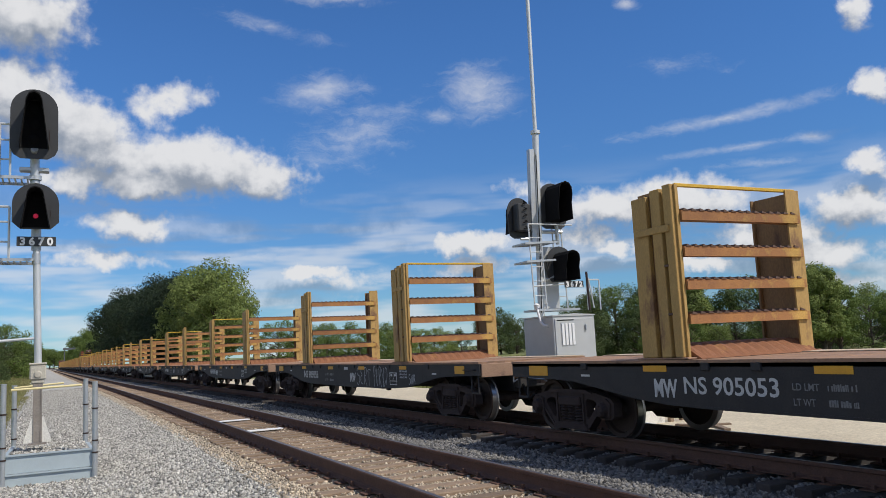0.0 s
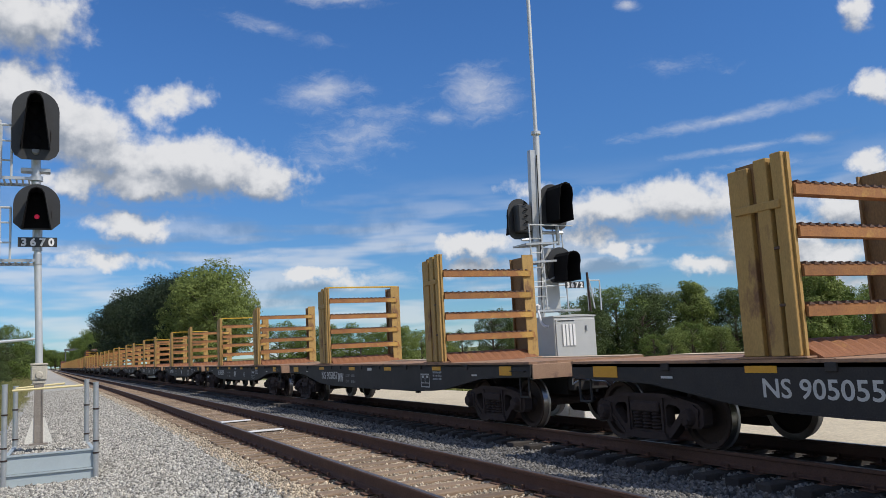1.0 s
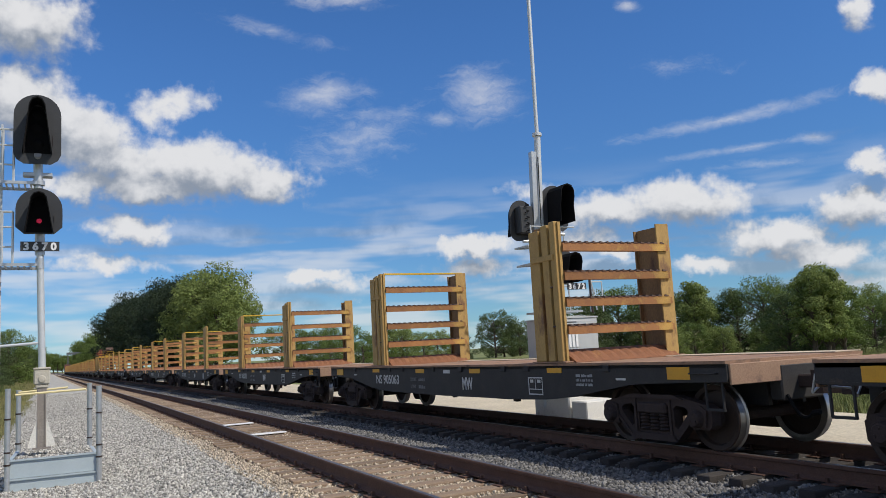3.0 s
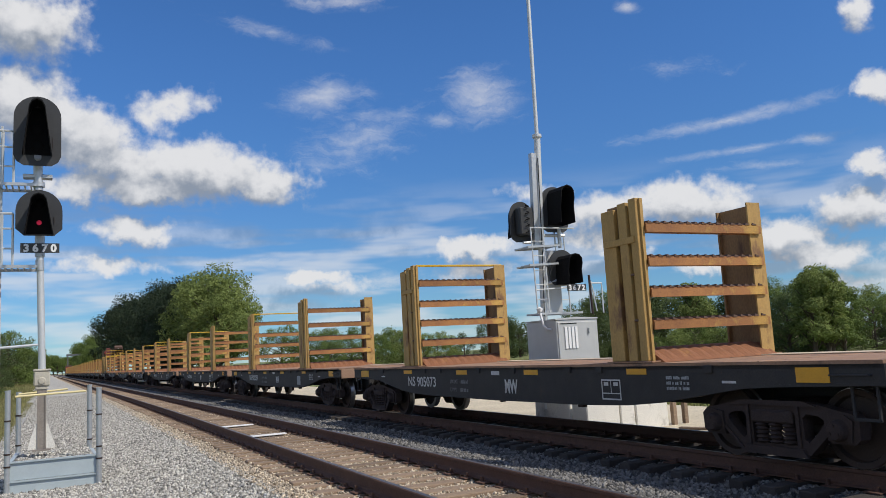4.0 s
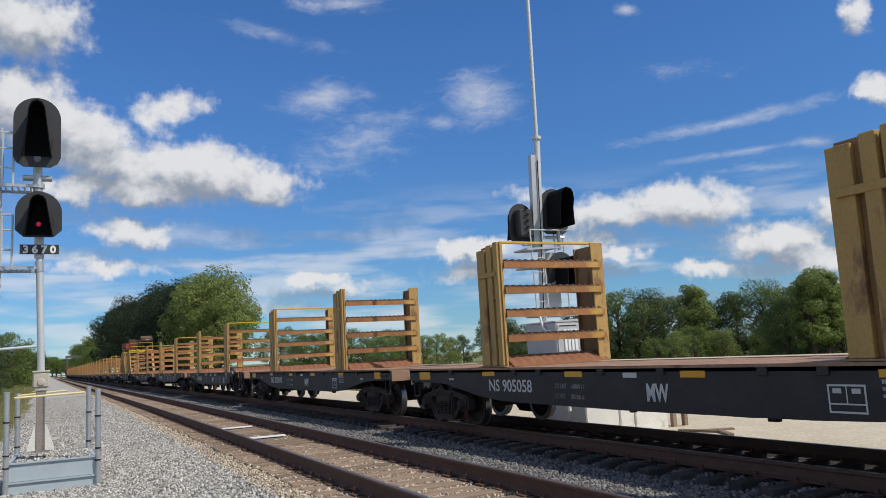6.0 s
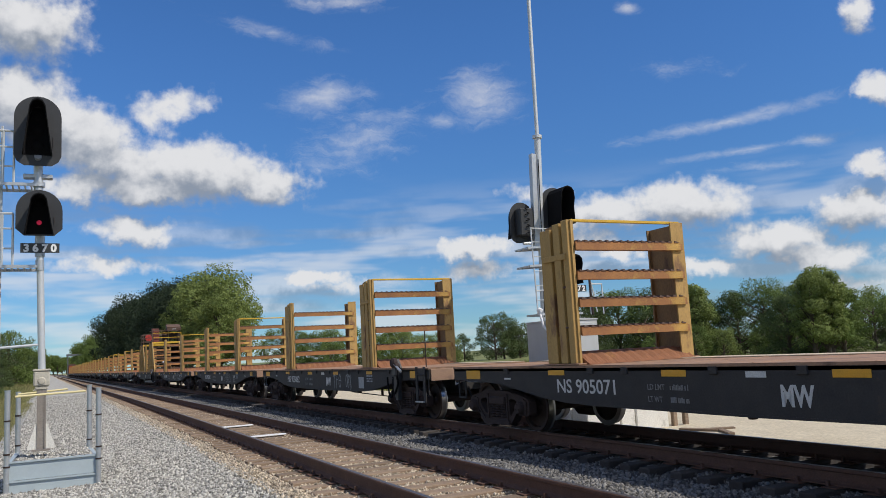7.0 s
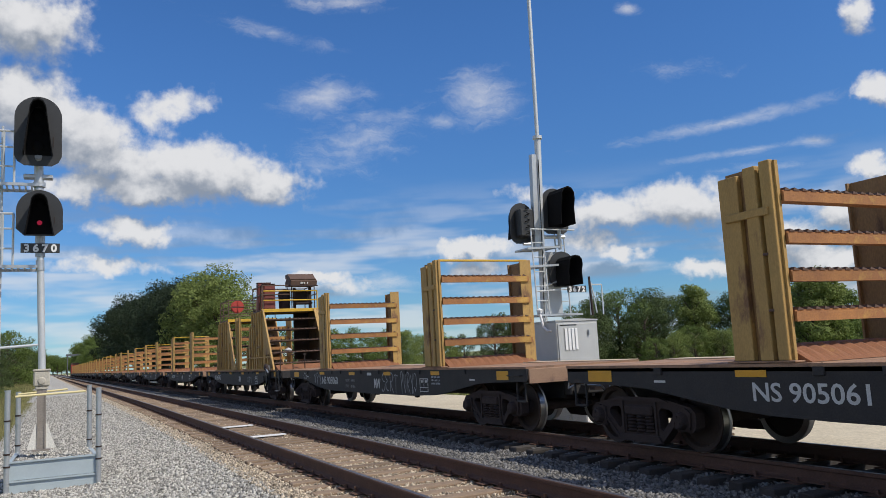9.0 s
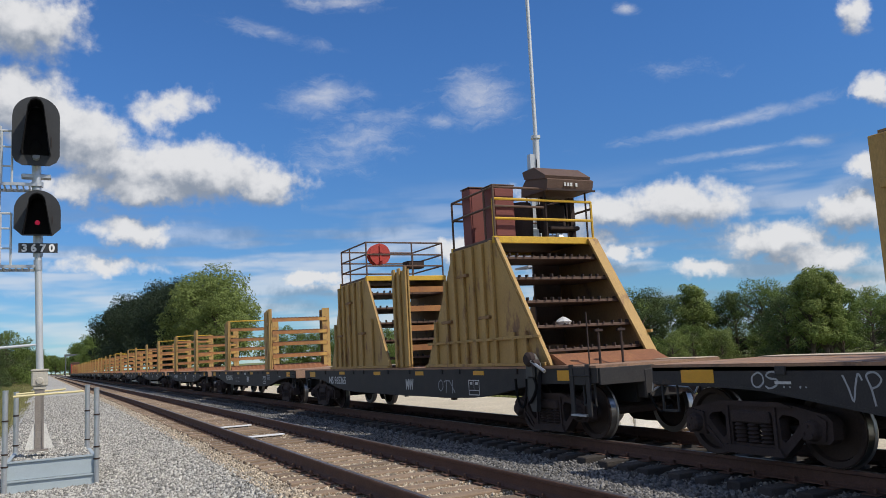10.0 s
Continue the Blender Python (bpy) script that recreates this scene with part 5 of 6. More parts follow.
part("mast", Build().tube((0.0, 0, 1.30), (-0.085, 0, 5.0), 0.058, 14).mesh("mast", M_ALU, True), sig, "silver painted pipe mast")
part("mast_collar", Build().tube((-0.045, 0, 3.02), (-0.05, 0, 3.2), 0.068, 14).tube((-0.05, 0, 3.26), (-0.052, 0, 3.64), 0.078, 14).mesh("mast_collar", M_GALV, True), sig)
part("mast_collar", Build().tube((-0.08, 0, 4.42), (-0.09, 0, 4.95), 0.075, 14).tube((-0.075, 0, 4.48), (-0.075, 0, 4.56), 0.1, 14).mesh("mast_collar", M_GALV, True), sig)
signal_head(sig, "upper_head", pose(-0.095, -0.17, 4.82), 0.37, 1.23, True, False)
signal_head(sig, "lower_head", pose(-0.06, -0.17, 3.60), 0.36, 0.79, False, True)
part("head_bracket", Build().path([(-0.09, 0, 4.7), (-0.09, -0.06, 4.9), (-0.09, -0.2, 4.98)], 0.06, 10).box(-0.32, 0.14, -0.05, 0.12, 4.63, 4.70, 0.01).mesh("head_bracket", M_GALV), sig, "galvanized bracket")
number_plate(sig, "3670", pose(-0.045, -0.10, 3.315), 0.60, 0.165)
for z, rail_top in ((4.53, 5.43), (3.11, 3.99)):
    pf = tagged(part("platform", grate(-1.25, -0.10, -0.1, 0.5, z, M_GALV), sig, "galvanized grating platform"), kind="stuff")
    part("guard_rail", Build().path([(-0.46, -0.08, z), (-0.46, -0.08, rail_top), (-1.25, -0.08, rail_top)], 0.02, 6).path([(-0.62, -0.08, z), (-0.62, -0.08, rail_top)], 0.02, 6).path([(-0.46, -0.08, z + 0.28), (-1.25, -0.08, z + 0.28)], 0.016, 6).path([(-0.46, -0.08, z + 0.62), (-1.25, -0.08, z + 0.62)], 0.016, 6).mesh("guard_rail", M_ALU), pf, "silver guard rail")
part("stay_arm", Build().tube((-1.2, 0, 1.70), (0.0, 0, 1.76), 0.022, 8).mesh("stay_arm", M_ALU), sig)
ladder(sig, (-0.98, -0.66), 0.25, 0.02, 5.6, M_ALU, 0.30, 0.022)

# retaining box with posts round the signal's foot
box = thing("retaining_box", "galvanized steel retaining box of ribbed panels filled with stone", "retaining box")
for (x0, y0, x1, y1, lo, hi) in ((-0.74, 14.4, 0.52, 14.4, -0.45, 0.14), (0.52, 14.4, 0.47, 16.0, -0.4, 0.10), (-0.74, 14.4, -0.70, 16.0, -0.5, 0.14), (-0.70, 16.0, 0.47, 16.0, -0.4, 0.10)):
    d = Vector((x1 - x0, y1 - y0, 0))
    m = Matrix.Translation((x0, y0, 0)) @ Matrix.Rotation(math.atan2(d.y, d.x), 4, "Z")
    h = (hi - lo) / 2
    for i in range(2):
        z0 = lo + i * h
        part("panel", Build().prism([(-0.012, z0), (0.012, z0), (0.012, z0 + h - 0.006), (-0.045, z0 + h - 0.006), (-0.045, z0 + h - 0.03), (-0.012, z0 + h - 0.03)], "x", 0.0, d.length).mesh("panel", M_PANEL), box, "ribbed galvanized panel", m)
for x, y, z0, z1 in ((-0.76, 14.36, -0.5, 1.22), (0.55, 14.36, -0.4, 1.18), (0.46, 16.02, -0.4, 1.21), (-0.68, 16.02, -0.4, 1.16)):
    p = part("post", Build().tube((x, y, z0), (x, y, z1), 0.042, 12).tube((x, y, z1), (x, y, z1 + 0.015), 0.046, 12).mesh("post", M_GALV, True), box, "galvanized pipe post")
    for z in (0.24, 0.05, 0.75):
        part("clamp", Build().tube((x, y, z), (x, y, z + 0.025), 0.05, 12).mesh("clamp", M_TRUCK), p)
part("barrier_bar", Build().tube((-0.66, 14.40, 1.13), (0.36, 14.46, 1.15), 0.018, 8).mesh("barrier_bar", M_CREAM), box, "pale yellow barrier bar")
part("barrier_bar", Build().tube((-0.68, 15.98, 1.13), (0.1, 15.98, 1.17), 0.018, 8).mesh("barrier_bar", M_CREAM), box, "pale yellow barrier bar")
part("fill", Build().prism([(-0.70, 14.42), (0.50, 14.42), (0.46, 15.98), (-0.68, 15.98)], "z", -0.3, 0.09).mesh("fill", M_BALLAST), box, "grey stone fill")

# signal beyond the train: equipment case, mast, three heads
case = thing("equipment_case", "brushed aluminium signal equipment case with a vented door", "equipment cabinet", pose(10.75, 16.24, 0))
part("case_body", Build().box(0, 1.22, 0, 1.35, 0.25, 2.06, 0.015).mesh("case_body", M_CABINET), case)
part("case_roof", Build().prism([(-0.015, 2.06), (1.235, 2.06), (1.235, 2.09), (0.61, 2.12), (-0.015, 2.09)], "y", -0.02, 1.37).mesh("case_roof", M_CABINET), case)
door = part("case_door", Build().box(0.04, 1.18, -0.025, -0.002, 0.32, 2.0, 0.008).mesh("case_door", M_CABINET), case, "smooth aluminium door")
part("vent", Build().box(0.20, 0.60, -0.032, -0.026, 1.34, 1.90).mesh("vent", M_CABINET), door)
for i in range(4):
    part("vent_slat", Build().box(0.215 + 0.1 * i, 0.285 + 0.1 * i, -0.05, -0.033, 1.36, 1.88, 0.006).mesh("vent_slat", M_SIGN), door, "white vent slat")
part("top_slot", Build().box(0.10, 0.58, -0.035, -0.026, 1.955, 1.975).mesh("top_slot", M_DARK), door)
part("door_handle", Build().box(0.90, 0.94, -0.07, -0.026, 1.7, 1.84, 0.008).mesh("door_handle", M_GALV), door)
part("conduit", Build().path([(-0.08, 0.55, 2.30), (-0.06, 0.45, 1.95), (-0.03, 0.35, 1.86), (0.0, 0.2, 1.84)], 0.03, 8).lathe([(0, 0.06), (0.08, 0.08), (0.13, 0.0)], "z", (-0.08, 0.55, 2.30), 10).mesh("conduit", M_SIGN), case, "white conduit elbow")

sig2 = thing("railway_signal", "silver mast signal with three dark heads behind an equipment case", "railway signal", pose(11.06, 17.2, 0))
part("base_post", Build().box(-0.16, 0.16, -0.16, 0.16, -0.6, 0.0, 0.01).mesh("base_post", M_CONCRETE), sig2, "concrete footing")
part("mast", Build().tube((-0.11, 0, -0.1), (0.0, 0, 2.4), 0.085, 14).tube((0.0, 0, 2.4), (0.17, 0, 6.95), 0.085, 14).mesh("mast", M_ALU, True), sig2, "silver pipe mast")
part("antenna_pole", Build().tube((0.165, 0, 6.8), (0.21, 0, 11.4), 0.052, 10).tube((0.165, 0, 6.88), (0.166, 0, 6.96), 0.125, 12).mesh("antenna_pole", M_ALU, True), sig2, "tall thin silver antenna pole")
part("square_tube", Build().box(-0.075, 0.075, -0.075, 0.075, 0, 2.5, 0.008, pose(-0.09, 0.02, 3.95, 0, 1.9, 0)).mesh("square_tube", M_GALV), sig2, "galvanized square tube")
part("antenna_cable", Build().path([(0.085, -0.09, 6.3), (0.02, -0.1, 4.0), (-0.06, -0.1, 2.2)], 0.012, 6).mesh("antenna_cable", M_DARK), sig2)
signal_head(sig2, "upper_head", pose(0.50, -0.05, 4.36, 0, 0, 0), 0.40, 1.2, True, False, 0.66)
signal_head(sig2, "lower_head", pose(0.62, -0.05, 2.98, 0, 0, 0), 0.40, 0.92, False, False, 0.62)
back = signal_head(sig2, "rear_head", pose(-0.40, 0.15, 4.12, 0, 0, 180), 0.34, 1.06, True, False)
spiral = Build()
for i in range(5):
    z = 0.20 + 0.16 * i
    spiral.path([(0.06 * math.cos(a * 0.7), 0.30 + 0.03 * math.sin(a * 0.7), z + 0.012 * a) for a in range(8)], 0.014, 5)
part("cable_coil", spiral.mesh("cable_coil", M_DARK), back, "coiled black cable")
number_plate(sig2, "3672", pose(0.76, -0.42, 2.80), 0.58, 0.17)
part("bracket", Build().tube((0.1, 0, 4.28), (0.75, -0.05, 4.28), 0.045, 8).tube((0.60, -0.05, 3.95), (0.56, -0.1, 4.45), 0.05, 8).tube((0.03, 0, 3.0), (0.70, -0.05, 3.2), 0.045, 8).tube((-0.45, 0.05, 4.1), (0.1, 0, 4.1), 0.04, 8).mesh("bracket", M_GALV), sig2)
for z, x0, x1 in ((3.98, -0.36, 0.60), (3.52, -0.36, 0.50), (2.28, -0.34, 0.95)):
    tagged(part("platform", grate(x0, x1, -0.35, 0.30, z, M_GALV), sig2, "galvanized grating platform", pose(0, 0, 0, 0, -3 if z > 3 else 0, 0)), kind="stuff")
for xs, z0, z1, lean in (((-0.37, -0.02), 2.25, 4.45, -0.05), ((0.62, 0.90), 2.25, 4.45, -0.06)):
    ladder(sig2, xs, -0.30 if xs[0] < 0 else 0.12, z0, z1, M_ALU, 0.36, 0.02, lean)
for pts in ([(-0.40, -0.3, 4.43), (0.90, -0.3, 4.43)], [(-0.38, -0.3, 2.85), (0.6, -0.3, 2.9)], [(0.80, -0.9, 2.2), (0.80, -0.9, 2.95), (1.18, -0.9, 2.95), (1.18, -0.9, 2.2)], [(0.86, -0.9, 3.0), (0.98, -0.9, 2.25)]):
    part("guard_rail", Build().path(pts, 0.018, 6).mesh("guard_rail", M_ALU), sig2, "silver guard rail")
part("whip_post", Build().tube((0.83, -0.92, 2.18), (0.80, -0.92, 3.15), 0.03, 8).mesh("whip_post", M_TRUCK), sig2, "dark upright post")
part("backing_sheet", Build().box(0.05, 0.62, 0.06, 0.08, 2.3, 3.9, 0.005).mesh("backing_sheet", M_CABINET), sig2, "pale equipment sheet")
foot = thing("concrete_foundation", "pale concrete block foundation under the signal case", "foundation", mesh=Build().box(10.9, 12.1, 16.15, 17.7, -0.8, 0.25, 0.03).mesh("concrete_foundation", M_CONCRETE))
for x0, x1, top in ((10.9, 11.83, 0.10), (11.86, 12.28, 0.08), (12.31, 13.28, 0.10)):
    thing("concrete_block", "pale sunlit concrete block beside the gravel road", "concrete block", group="row of concrete blocks", mesh=Build().box(x0, x1, 15.45, 16.05, -0.72, top, 0.025).mesh("concrete_block", M_CONCRETE))
for x in (13.45, 13.80):
    thing("timber_post", "short weathered timber post by the concrete blocks", "post", group="short timber posts", mesh=Build().box(x - 0.06, x + 0.06, 15.4, 15.52, -0.72, 0.08, 0.012).mesh("timber_post", M_TIE))
for x, y, length, turn in ((13.05, 14.2, 0.95, 20), (13.1, 13.45, 0.85, -28), (13.45, 14.0, 0.7, 65)):
    thing("plank", "weathered plank lying on the gravel road", "plank", at=pose(x, y, -0.585, 0, 0, turn), group="loose planks", mesh=Build().box(-0.07, 0.07, -length / 2, length / 2, -0.03, 0.02, 0.006).mesh("plank", M_TIE))
# two pale ties in the near track
for y in (18.35, 21.84):
    thing("white_board", "white-painted board lying between the rails", "board", mesh=Build().box(3.80, 4.62, y - 0.10, y + 0.10, -0.2, -0.172, 0.006).mesh("white_board", M_SIGN))

# ---- trees ----
def leaf_cloud(name, clumps, count, size, seed, mat):
    """Many small leaf faces on the shells of uneven clumps (centre, radii)."""
    rng = np.random.default_rng(seed)
    weight = np.array([r[0] * r[2] for _, r in clumps])
    pick = rng.choice(len(clumps), count, p=weight / weight.sum())
    centre = np.array([c for c, _ in clumps])[pick]
    radii = np.array([r for _, r in clumps])[pick]
    d = rng.normal(size=(count, 3))
    d /= np.linalg.norm(d, axis=1)[:, None]
    bump = 1 + 0.22 * np.sin(7 * d[:, 0] + 3 * pick) * np.sin(6 * d[:, 2] + pick) + 0.10 * rng.normal(size=count)
    depth = rng.uniform(0.55, 1.0, count) ** 0.5
    p = centre + d * radii * (bump * depth)[:, None]
    # each face leans outwards and a little up
    nrm = d + 0.5 * rng.normal(size=(count, 3)) + np.array([0, 0, 0.25])
    nrm /= np.linalg.norm(nrm, axis=1)[:, None]
    ref = rng.normal(size=(count, 3))
    u = np.cross(nrm, ref)
    u /= np.linalg.norm(u, axis=1)[:, None]
    w = np.cross(nrm, u)
    s = size * rng.uniform(0.6, 1.5, count)[:, None]
    verts = np.stack([p - u * s, p + w * s * 0.55, p + u * s, p - w * s * 0.55], axis=1).reshape(-1, 3)
    me = bpy.data.meshes.new(name)
    me.vertices.add(4 * count)
    me.vertices.foreach_set("co", verts.astype(np.float32).ravel())
    me.loops.add(4 * count)
    me.loops.foreach_set("vertex_index", np.arange(4 * count, dtype=np.int32))
    me.polygons.add(count)
    me.polygons.foreach_set("loop_start", np.arange(0, 4 * count, 4, dtype=np.int32))
    me.update(calc_edges=True)
    me.materials.append(mat)
    return me


def tree_meshes(seed, kind, mat):
    """Trunk with limbs, and crown, for a tree of height 1."""
    rng = random.Random(seed)
    clumps, limbs = [], Build()
    wide, low = {"tall": (0.22, 0.16), "round": (0.40, 0.18), "bush": (0.50, 0.02)}[kind]
    limbs.tube((0, 0, -0.05), (0.01, 0, 0.45), 0.028, 8, 0.018)
    limbs.tube((0.01, 0, 0.45), (0, 0.01, 0.8), 0.018, 7, 0.006)
    n = {"tall": 34, "round": 36, "bush": 34}[kind]
    for i in range(n):
        f = (i + 0.5) / n
        z = low + 0.08 + (0.86 - low) * f
        reach = wide * math.sqrt(max(0.05, 1 - (2 * (z - low) / (1 - low) - 0.85) ** 2 * 0.75))
        a = i * 2.4 + rng.uniform(-0.5, 0.5)
        q = reach * rng.uniform(0.35, 0.95)
        c = (q * math.cos(a), q * math.sin(a), z + rng.uniform(-0.05, 0.03))
        r = rng.uniform(0.06, 0.145) * (1.0 if kind != "tall" else 0.72)
        clumps.append((c, (r * 1.15, r * 1.15, r * 0.9)))
        limbs.tube((0, 0, max(0.12, z - 0.2)), c, 0.009, 5, 0.003)
    clumps.append(((0, 0, 0.90), (0.10, 0.10, 0.08)))
    return limbs.mesh("trunk", M_BARK), leaf_cloud("crown", clumps, 15000 if kind != "round" else 21000, 0.0102, seed, mat)


TREES = {}


def tree(x, y, z, height, kind, variant, mat, turn, label, group):
    key = (kind, variant, mat.name)
    if key not in TREES:
        TREES[key] = tree_meshes(variant * 7 + len(kind), kind, mat)
    trunk, crown = TREES[key]
    t = thing("bush" if kind == "bush" else "tree", label, "bush" if kind == "bush" else "tree", group=group)
    t.matrix_basis = pose(x, y, z, 0, 0, turn) @ Matrix.Scale(height, 4)
    part("trunk", trunk, t, "grey-brown trunk and limbs")
    part("crown", crown, t)
    return t


gantry = thing("signal_gantry", "distant grey steel gantry beside the tracks", "gantry", pose(0, 520, -0.8))
part("gantry_beam", Build().box(2.6, 11.4, -0.6, 0.6, 11.6, 12.9, 0.05).mesh("gantry_beam", M_DULL), gantry, "grey steel box beam")
for x in (3.4, 10.6):
    part("gantry_leg", Build().box(x - 0.28, x + 0.28, -0.5, 0.5, 0, 11.6, 0.03).mesh("gantry_leg", M_DULL), gantry, "pale grey steel leg")

rng = random.Random(11)
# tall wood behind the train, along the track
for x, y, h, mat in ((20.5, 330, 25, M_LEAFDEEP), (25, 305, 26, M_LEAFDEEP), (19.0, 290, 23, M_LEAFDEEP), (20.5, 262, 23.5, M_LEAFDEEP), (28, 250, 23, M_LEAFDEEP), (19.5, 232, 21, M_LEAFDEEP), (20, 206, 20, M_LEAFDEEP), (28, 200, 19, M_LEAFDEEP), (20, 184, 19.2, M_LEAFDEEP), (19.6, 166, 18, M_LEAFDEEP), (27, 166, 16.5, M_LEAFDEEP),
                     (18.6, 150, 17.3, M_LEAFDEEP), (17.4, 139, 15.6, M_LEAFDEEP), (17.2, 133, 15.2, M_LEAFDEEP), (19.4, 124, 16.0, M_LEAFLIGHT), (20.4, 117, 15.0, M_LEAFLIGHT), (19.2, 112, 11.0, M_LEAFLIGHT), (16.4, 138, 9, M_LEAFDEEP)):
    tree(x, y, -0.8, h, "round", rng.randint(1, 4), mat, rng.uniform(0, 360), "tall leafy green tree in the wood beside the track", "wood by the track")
for x, y, h in ((15, 520, 22), (19, 560, 24), (14, 620, 22), (24, 590, 24), (16, 480, 16), (22, 430, 17)):
    tree(x, y, -0.8, h, "round", rng.randint(1, 4), M_LEAF, rng.uniform(0, 360), "distant leafy green tree", "distant trees")
# distant trees closing the track and the left bank
for i in range(16):
    tree(-9 - 3.0 * i + rng.uniform(-2, 2), 330 + 22 * (i % 5) + rng.uniform(-10, 10), -0.8, rng.uniform(9, 14), "round", rng.randint(1, 4), M_LEAF, rng.uniform(0, 360), "distant leafy green tree", "distant trees")
for i in range(9):
    tree(2 + 4.2 * i - 18, 900 + 20 * (i % 3), -0.8, rng.uniform(16, 22), "round", rng.randint(1, 4), M_LEAF, rng.uniform(0, 360), "distant leafy green tree", "distant trees")
for x, y, h in ((-6.9, 130, 8.6), (-8.9, 124, 8.0), (-6.6, 78, 5.2), (-8.4, 84, 5.6), (-9.5, 66, 4.0), (-7.2, 58, 1.8), (-8.6, 50, 1.7), (-7.4, 96, 3.0), (-6.8, 110, 3.2), (-8, 128, 4.2), (-7.6, 150, 5), (-9, 180, 6), (-6.8, 66, 1.5), (-6.2, 44, 1.0), (-6.9, 38, 1.1), (-6.0, 86, 1.7), (-8.5, 220, 7), (-9.5, 260, 8)):
    tree(x, y, -0.6, h, "bush", rng.randint(1, 4), rng.choice((M_LEAF, M_LEAFDARK)), rng.uniform(0, 360), "green bush on the bank beside the track", "bank bushes")
# row of small trees behind the gravel road
for x, y, h, kind, mat in ((45.0, 62, 6.6, "bush", M_LEAFDARK), (47.4, 61, 7.4, "bush", M_LEAF), (49.6, 60, 6.9, "bush", M_LEAFDARK), (52.0, 60, 6.6, "bush", M_LEAFDARK), (50.2, 54, 7.2, "tall", M_LEAFLIGHT), (51.2, 54.5, 6.4, "tall", M_LEAF), (54.8, 53.6, 6.4, "bush", M_LEAFDARK), (57.0, 52.4, 6.9, "bush", M_LEAF), (59.0, 51.8, 6.6, "bush", M_LEAFDARK),
                           (48.6, 40.4, 6.7, "tall", M_LEAFLIGHT), (49.7, 40.2, 7.1, "tall", M_LEAFLIGHT), (50.6, 40.6, 6.6, "tall", M_LEAF), (52.4, 41.0, 5.8, "tall", M_LEAF), (49.0, 43, 5.2, "bush", M_LEAFDARK), (84, 62, 6.8, "bush", M_LEAFLIGHT), (79, 62, 6.2, "bush", M_LEAF), (88, 60, 6.6, "bush", M_LEAF), (58, 42.5, 4.8, "bush", M_LEAF), (61, 41, 5.4, "bush", M_LEAFDARK), (40.5, 60, 4.2, "bush", M_LEAF), (43, 60, 5.6, "bush", M_LEAFDARK),
                           (46.3, 50, 3.4, "bush", M_LEAF), (41.5, 47, 2.8, "bush", M_LEAFLIGHT), (51.5, 46, 3.2, "bush", M_LEAF), (55.6, 45, 3.6, "bush", M_LEAFDARK), (58.5, 47, 4.4, "bush", M_LEAF), (47.2, 57, 5.2, "bush", M_LEAFDARK), (53.4, 56, 5.6, "bush", M_LEAFDARK), (48.4, 49, 3.0, "bush", M_LEAFLIGHT), (53.5, 49, 3.2, "bush", M_LEAF), (44.0, 52, 2.6, "bush", M_LEAF)):
    tree(x, y, -0.75, h, kind, rng.randint(1, 4), mat, rng.uniform(0, 360), "small leafy green tree beside the field", "row of small trees")
# hedge and lone trees across the field
for x, y, h in ((27, 108, 7.0), (30, 107, 6.0), (33, 106, 6.4), (36, 105, 6.0), (39, 103, 5.2), (43, 104, 5.6), (30, 96, 4.4), (34, 95, 4.2), (47, 118, 6.2), (52, 124, 6.4), (57, 128, 5.6), (62, 133, 6.0), (67, 138, 5.0)):
    tree(x, y, -0.75, h, "bush", rng.randint(1, 4), rng.choice((M_LEAF, M_LEAFLIGHT)), rng.uniform(0, 360), "green bush in the hedge across the field", "field hedge")
for x, y, h in ((78.0, 140, 9.6), (80.5, 141, 8.2), (83, 139, 7.2), (90, 150, 6.5), (97, 148, 7), (73, 144, 5.5)):
    tree(x, y, -0.75, h, "bush", rng.randint(1, 4), M_LEAFDARK, rng.uniform(0, 360), "dark leafy tree across the field", "field trees")


